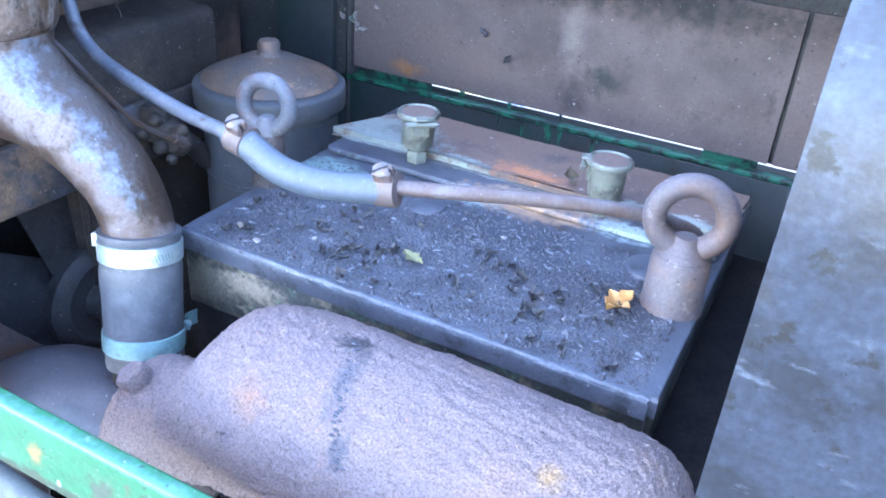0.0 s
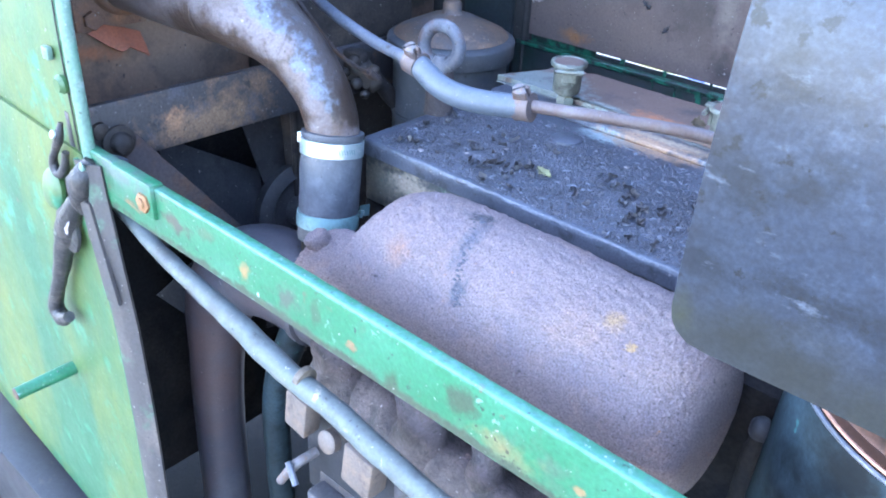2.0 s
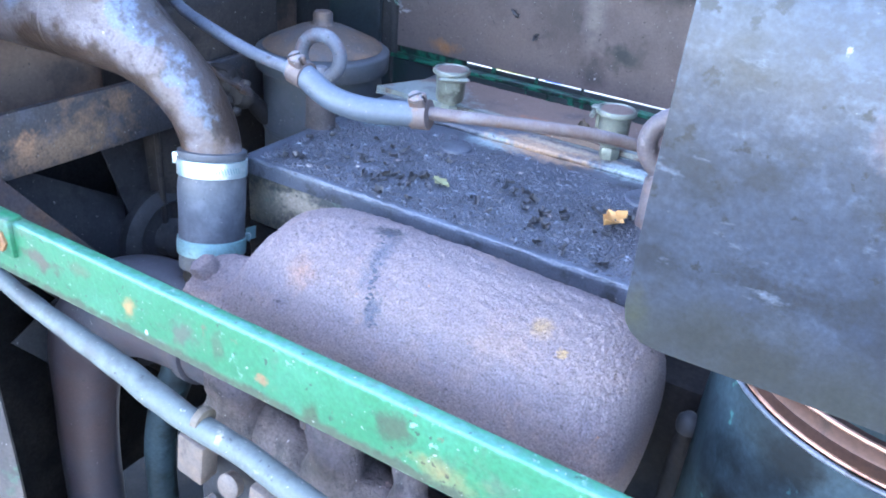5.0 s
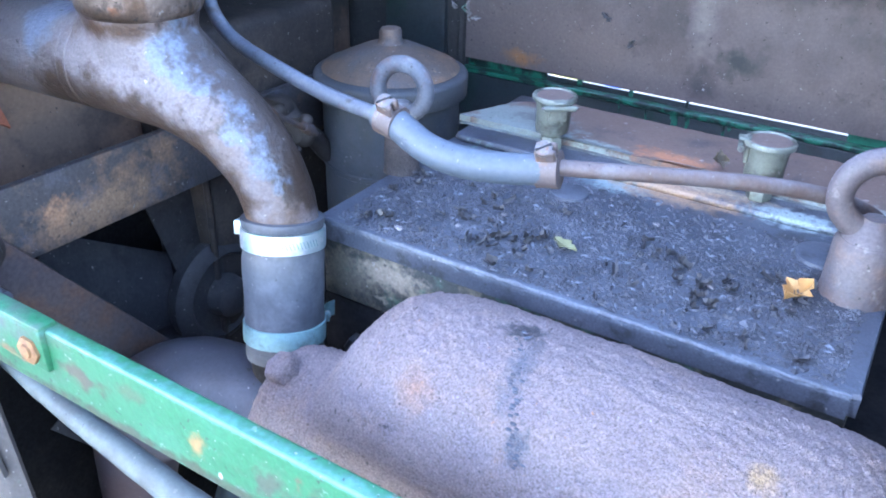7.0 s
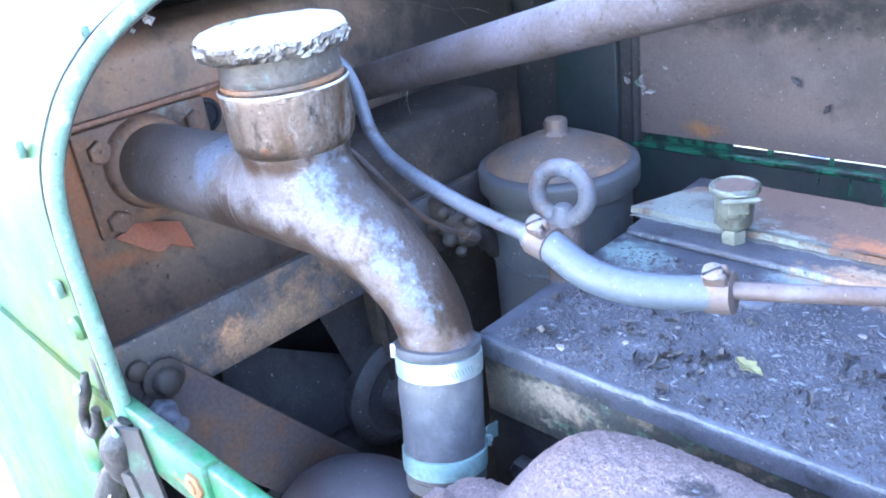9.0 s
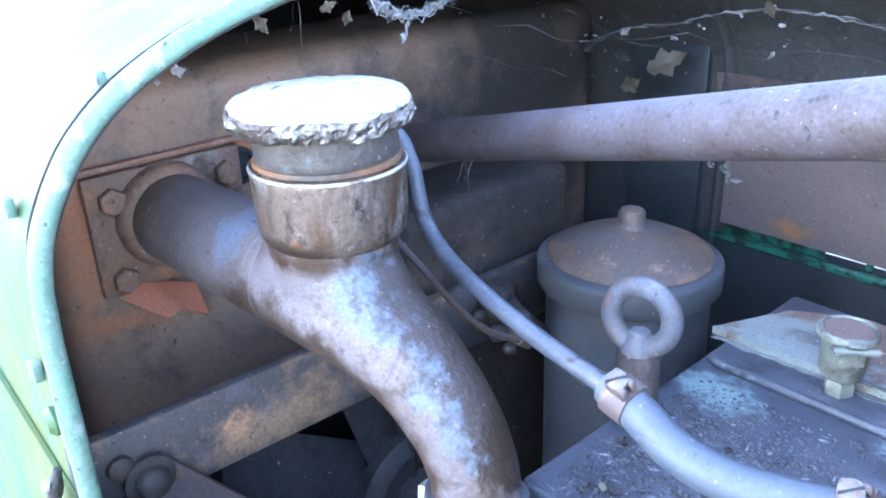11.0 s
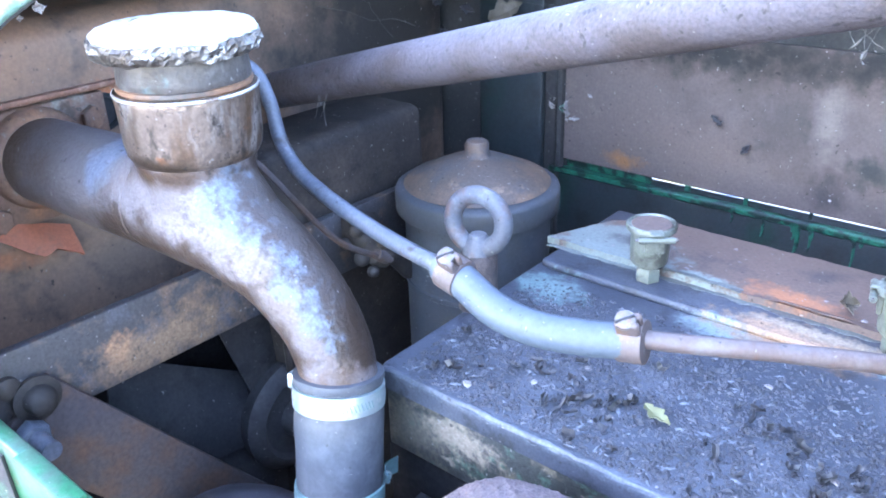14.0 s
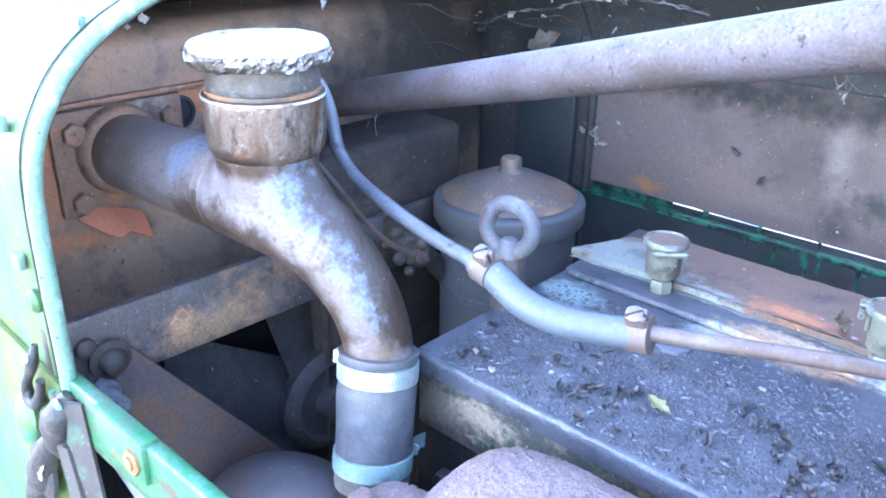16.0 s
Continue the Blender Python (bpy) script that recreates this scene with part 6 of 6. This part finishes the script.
for i in range(4):
    part("union", lathe([(0.010, 0), (0.010, 0.014), (0.006, 0.016), (0.006, 0.03)], (-0.15 + i * 0.042, 0.335, 1.110), (0, -0.1, 1), 6), "cast_dark", pump)
for x, z, q in ((-0.0600, 1.1790, 0.0042), (-0.0250, 1.1745, 0.0022), (-0.052, 1.1770, 0.0016)):
    bm = bmesh.new()
    bmesh.ops.create_icosphere(bm, subdivisions=2, radius=q, matrix=Matrix.Translation((x, 0.2405, z + 0.0035)) @ Matrix.Diagonal((1.2, 0.5, 1.0, 1)))
    part("paint_drop", bm, "white_drop", feed, "white paint drop")

# ---- air cleaner bowl under the rear bonnet ----
cleaner = thing("air_cleaner", (0.155, 0.385, 1.02), "dark teal air cleaner bowl with a copper band", "air cleaner")
part("bowl", lathe([(0.080, 1.02), (0.104, 1.04), (0.107, 1.10), (0.104, 1.25), (0.1015, 1.318), (0.0995, 1.3205)], (0.160, 0.385, 0), (0, 0, 1), 64), "bowl", cleaner)
part("bead", ring((0.160, 0.385, 1.3215), (0, 0, 1), 0.1010, 0.0013, 72, 8), "pipe_grey", cleaner, "pale worn bead")
part("copper_band", lathe([(0.0960, 1.3225), (0.0992, 1.3232), (0.0990, 1.3300), (0.0998, 1.3315), (0.0990, 1.3330), (0.0986, 1.3400), (0.0960, 1.3410)], (0.160, 0.385, 0), (0, 0, 1), 64), "copper", cleaner)
# two thin bright rings paint in the copper band's glint lines
for z in (1.3238, 1.3398):
    part("band_lip", ring((0.160, 0.385, z), (0, 0, 1), 0.0990, 0.0012, 72, 8), "copper_bright", cleaner, "copper lip, its bright glint in the colour")
part("top", lathe([(0.0955, 1.3405), (0.0950, 1.348), (0.088, 1.36), (0.06, 1.372), (0.01, 1.375)], (0.160, 0.385, 0), (0, 0, 1), 48), "bowl", cleaner)
stub = thing("drain_stub", (0.056, 0.36, 1.19), "small dark capped stub beside the air cleaner", "stub")
part("post", lathe([(0.0070, 1.19), (0.0070, 1.244), (0.0055, 1.248), (0.0055, 1.257)], (0.056, 0.36, 0), (0, 0, 1), 14), "pit", stub)
part("cap", lathe([(0.0062, 1.255), (0.0070, 1.258), (0.0066, 1.263), (0.0035, 1.2665), (0.001, 1.267)], (0.056, 0.36, 0), (0, 0, 1), 14), "dark", stub)

# ---- canister with a rusty lid ----
CX, CY = -0.412, 0.6150
canister = thing("oil_canister", (CX, CY, 1.05), "dark grey canister with a rusty domed lid and knob", "canister")
part("body", lathe([(0.057, 1.05), (0.0602, 1.06), (0.0604, 1.15), (0.0604, 1.2490), (0.0616, 1.2500), (0.0616, 1.2540), (0.0604, 1.2550), (0.0603, 1.2900), (0.0603, 1.3160)], (CX, CY, 0), (0, 0, 1), 48), "canister", canister)
part("rim", lathe([(0.0590, 1.3140), (0.0664, 1.3142), (0.0672, 1.3155), (0.0674, 1.3300), (0.0668, 1.3322), (0.0650, 1.3335), (0.0590, 1.3350)], (CX, CY, 0), (0, 0, 1), 56), "canister", canister, "dusty grey rim")
lid = part("lid", lathe([(0.0600, 1.3355), (0.0575, 1.3385), (0.040, 1.3465), (0.024, 1.3535), (0.013, 1.3565)], (CX, CY, 0), (0, 0, 1), 56), "lid", canister, "dusty rusted lid")
part("knob", lathe([(0.0125, 1.3560), (0.0105, 1.3590), (0.0098, 1.3605), (0.0100, 1.3665), (0.0085, 1.3690), (0.003, 1.3695)], (CX, CY, 0), (0, 0, 1), 8), "lid", lid)

# ---- big slanting stay tube ----
strut = thing("bonnet_stay_tube", (-0.3, 0.51, 1.45), "dusty mauve-grey steel tube slanting across the bay", "tube")
part("tube", tube([(-0.62, 0.556, 1.388, 0.0150), (-0.47, 0.522, 1.430, 0.0150), (-0.143, 0.4475, 1.5185, 0.0150), (0.30, 0.347, 1.638, 0.0150)], 28, straight=True, wobble=0.015), "strut", strut)
part("end_plug", lathe([(0.0146, 0), (0.0152, 0.002), (0.012, 0.006)], (0.2995, 0.3472, 1.6378), (0.327, -0.075, 0.088), 24), "dark", strut)


# ---- dirt, flakes, leaves, webs ----
def crumbs(name, count, seed, size, mat, label, x=(-0.305, -0.006), y=(0.402, 0.545), z=1.3098, flat=0.6, dense=None, long=1.0):
    rng = random.Random(seed)
    verts, faces = [], []
    made = 0
    while made < count:
        px, py = rng.uniform(*x), rng.uniform(*y)
        if dense and rng.random() > dense(px, py):
            continue
        made += 1
        s = size * (0.35 + rng.random() ** 3 * 1.9)
        base = len(verts)
        spin = rng.uniform(0, 6.28)
        ring6 = []
        for k in range(5):
            a = spin + k * 1.2566
            q = s * rng.uniform(0.55, 1.15)
            u, w = q * math.cos(a) * long, q * math.sin(a) * rng.uniform(0.6, 1) / long ** 0.5
            ring6.append((px + u * math.cos(spin * 3) - w * math.sin(spin * 3), py + u * math.sin(spin * 3) + w * math.cos(spin * 3), z + s * flat * rng.uniform(0.0, 0.5)))
        verts += ring6 + [(px + s * rng.uniform(-0.3, 0.3), py + s * rng.uniform(-0.3, 0.3), z + s * flat * rng.uniform(0.7, 1.3))]
        faces += [(base + k, base + (k + 1) % 5, base + 5) for k in range(5)] + [tuple(base + k for k in range(4, -1, -1))]
    me = bpy.data.meshes.new(name)
    me.from_pydata(verts, [], faces)
    me.materials.append(M[mat])
    return tagged(new(name, me), label, "debris", kind="stuff")


front = lambda px, py: 1.0 if py < 0.50 else max(0.12, 1 - (py - 0.50) * 18)
crumbs("dirt_crumbs", 24000, 11, 0.00095, "crumb", "dark dirt crumbs strewn over the lid", dense=front)
crumbs("dirt_lumps", 1700, 12, 0.0015, "crumb", "larger dark lumps of dirt on the lid", dense=lambda px, py: 0.25 + 0.75 * (noise.noise((px * 22, py * 22, 1)) > 0.05) if py < 0.51 else 0.08)
crumbs("pale_flakes", 420, 13, 0.0008, "flake", "pale dry flakes among the dirt", flat=0.25, dense=front)
crumbs("pale_flakes", 34, 14, 0.0021, "flake", "larger pale dry flakes on the lid", flat=0.22, y=(0.405, 0.53), z=1.3105)

crumbs("dry_shreds", 1500, 15, 0.0011, "shred", "grey shreds of dry plant matter on the lid", flat=0.6, dense=front, long=2.0)
crumbs("dark_shreds", 150, 16, 0.0012, "crumb", "curled dark scraps of leaf in the dirt", flat=0.9, long=1.7, y=(0.405, 0.50))
crumbs("lint", 40, 18, 0.0016, "flake", "pale flecks on the rusted top plate", flat=0.2, y=(0.590, 0.655), z=1.3199)


def leaf(name, at, length, width, turn, mat, label, curl=0.25):
    rows = []
    for i in range(9):
        u = i / 8
        w = width * math.sin(math.pi * min(1, u * 1.05 + 0.02)) ** 0.8 * (1 + 0.35 * math.sin(u * 17))
        rows.append([((u - 0.5) * length, w * q, curl * (abs(q) * width * 0.9 + 0.35 * length * (u - 0.5) ** 2) + 0.0004) for q in (-1, -0.4, 0, 0.4, 1)])
    bm = sheet(rows, 0.0003)
    bmesh.ops.transform(bm, matrix=pose(*at, *turn), verts=bm.verts)
    return mesh_thing(name, bm, mat, label, "leaf", at=at)


rng = random.Random(77)
bm = bmesh.new()
made = 0
while made < 90:                             # torn curled scraps of dead leaf, heaped in places
    x, y = rng.uniform(-0.30, -0.02), rng.uniform(0.406, 0.492)
    if noise.noise((x * 24, y * 24, 3)) < 0.10 and rng.random() > 0.12:
        continue
    made += 1
    length, width = rng.uniform(0.003, 0.010), rng.uniform(0.0010, 0.0027)
    turn = pose(x, y, 1.3108, rng.uniform(-40, 40), rng.uniform(-40, 40), rng.uniform(0, 360))
    curl = rng.uniform(0.5, 1.6)
    grid = []
    for i in range(6):
        u = i / 5
        w = width * (0.35 + rng.random())
        grid.append([bm.verts.new(turn @ Vector(((u - 0.5) * length, w * q, curl * (abs(q) ** 2 * width + 0.5 * length * (u - 0.5) ** 2) + 0.0012 * rng.random()))) for q in (-1, -0.4, 0.3, 1)])
    for g, h in zip(grid, grid[1:]):
        for k in range(3):
            bm.faces.new((g[k], g[k + 1], h[k + 1], h[k]))
mesh_thing("leaf_scraps", bm, "scrap", "torn dark curled leaf scraps on the lid", "debris", kind="stuff")
FLAKES = (
    (-0.450, 1.346, 0.009, 0.0036, (80, 10, 60), "rim_paint", "pale blue curled paint flake on the brown panel"),
    (-0.434, 1.338, 0.013, 0.0024, (85, -8, 8), "flake", "pale curled paint flake on the brown panel"),
    (-0.418, 1.363, 0.006, 0.0018, (80, 30, 0), "flake", "small pale flake stuck on the brown panel"),
    (-0.292, 1.361, 0.011, 0.0026, (85, 35, 0), "scrap", "dark dead scrap caught on the brown panel"),
    (-0.288, 1.358, 0.007, 0.0022, (70, -40, 0), "scrap", "dark dead scrap caught on the brown panel"),
    (-0.263, 1.339, 0.011, 0.0028, (80, -55, 0), "scrap", "dark dead scrap caught on the brown panel"),
)
for i, (x, z, length, width, turn, mat, label) in enumerate(FLAKES):
    leaf("paint_flake", (x, 0.8020, z), length, width, turn, mat, label, 0.7)
leaf("dry_leaf", (-0.0395, 0.4690, 1.3125), 0.020, 0.0075, (6, -8, 58), "leaf_orange", "orange dry leaf curled on the dusty lid", 0.9)
leaf("dry_leaf", (-0.1665, 0.4470, 1.3125), 0.019, 0.0042, (4, 0, -22), "leaf_yellow", "pale yellow-green leaf lying in the dirt", 0.4)
leaf("dry_leaf", (-0.121, 0.598, 1.326), 0.014, 0.006, (50, 20, 60), "leaf_brown", "small brown curled leaf on the rusted plate", 0.6)
leaf("dry_leaf", (-0.480, 0.748, 1.4435), 0.034, 0.0105, (62, -25, 40), "leaf_brown", "brown dead leaf caught in cobweb", 0.5)


def web(points, label, seed):
    rng = random.Random(seed)
    bm = bmesh.new()
    for a, b in points:
        a, b = Vector(a), Vector(b)
        mid = (a + b) / 2 + Vector((0, 0, -0.2 * (b - a).length * rng.random()))
        rows = []
        for k in range(9):
            u = k / 8
            p = a * (1 - u) ** 2 + mid * 2 * u * (1 - u) + b * u * u
            rows.append((*(p + Vector((rng.uniform(-1, 1), rng.uniform(-1, 1), rng.uniform(-1, 1))) * 0.022 * (b - a).length), 0.00012 + 0.0008 * rng.random() ** 7))
        tube(rows, 5, 2, bm)
    return mesh_thing("cobweb", bm, "web", label, "cobweb", kind="stuff", at=points[0][0])


web([((-0.463, 0.500, 1.424), (-0.455, 0.497, 1.404)), ((-0.463, 0.500, 1.424), (-0.468, 0.498, 1.407)), ((-0.452, 0.497, 1.427), (-0.460, 0.497, 1.409))], "dusty tuft of cobweb under the tube", 1)
web([((-0.60, 0.60, 1.505), (-0.45, 0.72, 1.478)), ((-0.52, 0.66, 1.492), (-0.40, 0.76, 1.455)), ((-0.62, 0.55, 1.50), (-0.53, 0.68, 1.44)), ((-0.45, 0.72, 1.478), (-0.20, 0.77, 1.455)), ((-0.55, 0.63, 1.47), (-0.54, 0.66, 1.43))], "dusty cobweb strands under the bonnet", 2)
web([((-0.57, 0.36, 1.532), (-0.55, 0.45, 1.528)), ((-0.56, 0.40, 1.530), (-0.555, 0.405, 1.500)), ((-0.55, 0.44, 1.530), (-0.545, 0.43, 1.505)), ((-0.56, 0.33, 1.52), (-0.56, 0.36, 1.50))], "dusty cobweb hanging from the cowl", 3)
web([((-0.470, 0.800, 1.365), (-0.445, 0.800, 1.345)), ((-0.466, 0.800, 1.352), (-0.440, 0.800, 1.340)), ((-0.448, 0.800, 1.352), (-0.436, 0.800, 1.362))], "pale web and fluff on the brown panel", 4)
web([((-0.102, 0.438, 1.519), (-0.100, 0.436, 1.502)), ((-0.095, 0.436, 1.520), (-0.101, 0.436, 1.504)), ((-0.109, 0.438, 1.518), (-0.103, 0.436, 1.507)), ((-0.104, 0.436, 1.516), (-0.094, 0.435, 1.508)), ((-0.098, 0.436, 1.515), (-0.107, 0.435, 1.505))], "dusty web tuft under the stay tube", 9)
web([((-0.3255, 0.8, 1.385), (-0.322, 0.8, 1.372)), ((-0.32, 0.8, 1.352), (-0.315, 0.8, 1.345))], "small dark specks of web on the panel", 5)

rng = random.Random(71)
bm = bmesh.new()
for i in range(26):                          # a pale clot of fluff on the panel's corner
    c = Vector((-0.455 + rng.gauss(0, 0.0065), 0.8035, 1.346 + rng.gauss(0, 0.0055)))
    lump = bmesh.ops.create_icosphere(bm, subdivisions=1, radius=rng.uniform(0.0012, 0.0034), matrix=Matrix.Translation(c) @ Matrix.Rotation(rng.uniform(0, 3), 4, "Y") @ Matrix.Diagonal((1.5, 0.6, 0.8, 1)))["verts"]
    for v in lump:
        v.co += Vector((rng.uniform(-1, 1), rng.uniform(-1, 1), rng.uniform(-1, 1))) * 0.0009
mesh_thing("web_fluff", bm, "flake", "pale clot of fluff stuck on the brown panel", "debris", kind="stuff")

def drape(points, width, mat, label, seed, strands=3):
    """Loose bundles of web along a sagging line."""
    rng = random.Random(seed)
    bm = bmesh.new()
    for k in range(strands):
        rows = []
        for p in smooth_path(points, 7):
            rows.append((p[0] + rng.gauss(0, width), p[1] + rng.gauss(0, width), p[2] + rng.gauss(0, width), 0.00010 + 0.0010 * rng.random() ** 9))
        tube(rows, 5, 2, bm)
    return mesh_thing("cobweb", bm, mat, label, "cobweb", kind="stuff", at=points[0])


drape([(-0.662, 0.74, 1.435), (-0.610, 0.75, 1.450), (-0.566, 0.755, 1.452), (-0.530, 0.758, 1.466), (-0.480, 0.757, 1.475), (-0.449, 0.757, 1.484), (-0.398, 0.757, 1.492), (-0.355, 0.757, 1.491), (-0.315, 0.757, 1.486)], 0.0009, "web_pale", "long dusty cobweb strand draped under the bonnet", 3, 4)
drape([(-0.452, 0.425, 1.531), (-0.453, 0.440, 1.522), (-0.454, 0.456, 1.519), (-0.452, 0.476, 1.524), (-0.450, 0.492, 1.534)], 0.0022, "web_pale", "pale thick cobweb sagging from the cowl rim", 4, 12)
drape([(-0.453, 0.452, 1.519), (-0.453, 0.449, 1.511), (-0.453, 0.446, 1.505)], 0.0007, "web_pale", "pale tuft of cobweb hanging from the cowl rim", 5, 5)
drape([(-0.455, 0.383, 1.534), (-0.455, 0.382, 1.516), (-0.455, 0.382, 1.502)], 0.0002, "web", "single thread of cobweb hanging from the rim", 6, 1)
drape([(-0.612, 0.745, 1.449), (-0.603, 0.748, 1.432), (-0.600, 0.750, 1.408)], 0.0012, "web", "dusty cobweb threads hanging in the dark nose", 7, 4)
HANGING = (
    (-0.604, 0.752, 1.455, 0.012, "leaf_brown"), (-0.590, 0.754, 1.428, 0.015, "leaf_brown"), (-0.566, 0.754, 1.448, 0.013, "scrap"), (-0.534, 0.757, 1.440, 0.015, "scrap"), (-0.520, 0.757, 1.420, 0.018, "leaf_brown"),
    (-0.530, 0.756, 1.464, 0.009, "flake"), (-0.398, 0.756, 1.492, 0.014, "leaf_brown"), (-0.640, 0.752, 1.462, 0.008, "flake"), (-0.600, 0.752, 1.408, 0.010, "scrap"), (-0.560, 0.755, 1.420, 0.010, "scrap"),
    (-0.456, 0.317, 1.511, 0.007, "flake"), (-0.456, 0.306, 1.506, 0.006, "flake"), (-0.457, 0.363, 1.524, 0.011, "leaf_brown"), (-0.456, 0.415, 1.521, 0.013, "leaf_brown"), (-0.456, 0.402, 1.529, 0.010, "leaf_brown"),
    (-0.459, 0.264, 1.481, 0.013, "leaf_brown"), (-0.458, 0.257, 1.471, 0.012, "leaf_brown"), (-0.457, 0.247, 1.452, 0.008, "flake"), (-0.456, 0.476, 1.527, 0.006, "flake"))
rng = random.Random(63)
for x, y, z, size, mat in HANGING:
    leaf("dead_scrap", (x, y, z), size, size * rng.uniform(0.25, 0.42), (rng.uniform(50, 110), rng.uniform(-60, 60), rng.uniform(-20, 50)), mat, "dry scrap of leaf hanging in cobweb" if mat != "flake" else "pale flake hanging in cobweb", rng.uniform(0.5, 1.1))
rng = random.Random(31)
bm = bmesh.new()
for i in range(90):                          # flecks stuck to the brown panel and the far skin
    x, z = rng.uniform(-0.455, -0.01), rng.uniform(1.298, 1.43)
    s = 0.0007 + 0.0022 * rng.random() ** 4
    y = 0.8058 - max(0, z - 1.40) * 0.25
    pts = [bm.verts.new((x + s * math.cos(k * 1.257) * rng.uniform(0.5, 1.2), y - 0.0006 * rng.random(), z + s * math.sin(k * 1.257) * rng.uniform(0.5, 1.2))) for k in range(5)]
    top = bm.verts.new((x, y - s * 0.5 - 0.0006, z))
    for k in range(5):
        bm.faces.new((pts[k], pts[(k + 1) % 5], top))
mesh_thing("panel_flecks", bm, "flake", "pale flecks stuck on the brown panel", "debris", kind="stuff")
bm = bmesh.new()
for i in range(120):
    x, y = -0.60 + 0.42 * rng.random() ** 1.4, rng.uniform(0.50, 0.77)
    z = 1.545 - 0.9 * max(0, y - 0.55) ** 1.35 - rng.uniform(0, 0.05)
    s = 0.0005 + 0.0022 * rng.random() ** 4
    q = Vector((rng.gauss(0, 1), rng.gauss(0, 1), rng.gauss(0, 1))).normalized()
    lump = bmesh.ops.create_icosphere(bm, subdivisions=1, radius=s * 0.7, matrix=Matrix.Translation((x, y, z)) @ q.to_track_quat("Z", "Y").to_matrix().to_4x4() @ Matrix.Diagonal((1.0, 0.5, 1.8, 1)))["verts"]
    for v in lump:
        v.co += Vector((rng.uniform(-1, 1), rng.uniform(-1, 1), rng.uniform(-1, 1))) * s * 0.35
mesh_thing("web_fluff", bm, "web", "fluff and dust caught in webs under the bonnet", "debris", kind="stuff")

# ---- posts beyond the far sill, standing in for unidentified coloured things ----
for x, y, r, h, mat, label in ((-0.535, 1.53, 0.018, 1.10, "blue_paint", "blue post standing in for an unidentified blue thing beyond the sill"), (-0.625, 1.53, 0.040, 1.08, "yellow_paint", "yellow post standing in for an unidentified yellow thing beyond the sill")):
    post = thing("post", (x, y, 0), label, "post", "posts")
    part("shaft", lathe([(r, 0), (r, h - 0.02), (r * 0.9, h - 0.01)], (x, y, 0), (0, 0, 1), 16), mat, post)
    part("cap", lathe([(r * 1.08, h - 0.012), (r * 1.10, h), (r * 0.6, h + 0.008), (r * 0.1, h + 0.01)], (x, y, 0), (0, 0, 1), 16), mat, post)
# ---- yard beyond the nose ----
rng = random.Random(21)
# plain tubs stand in for unidentified red things in the yard
for x, y, s in ((-10.3, 2.45, 0.62), (-13.8, 7.0, 0.5), (-11.9, 5.55, 0.45)):
    crate = thing("red_stand_in", (x, y, 0), "red tub standing in for an unidentified red thing in the sunlit yard", "tub", "red tubs")
    part("body", lathe([(s * 0.8, 0), (s, 0.6 * s), (s * 1.05, 0.62 * s), (s * 0.95, 0.62 * s), (s * 0.7, 0.1)], (x, y, 0), (0, 0, 1), 24), "red_paint", crate)
bm = bmesh.new()
for cx, cy in ((-11.4, 4.0), (-12.8, 4.6), (-15.0, 5.6), (-12.0, 3.9)):
    for i in range(160):
        a, r = rng.uniform(0, 6.28), 0.5 * math.sqrt(rng.random())
        p = Vector((cx + r * math.cos(a), cy + r * math.sin(a), 0))
        q = p + Vector((rng.uniform(-0.1, 0.1), rng.uniform(-0.1, 0.1), rng.uniform(0.1, 0.28)))
        w = Vector((math.cos(a), math.sin(a), 0)) * 0.012
        v = [bm.verts.new(k) for k in (p - w, p + w, q)]
        bm.faces.new(v)
mesh_thing("grass_tufts", bm, "grass", "tufts of green grass in the yard", "grass", kind="stuff")
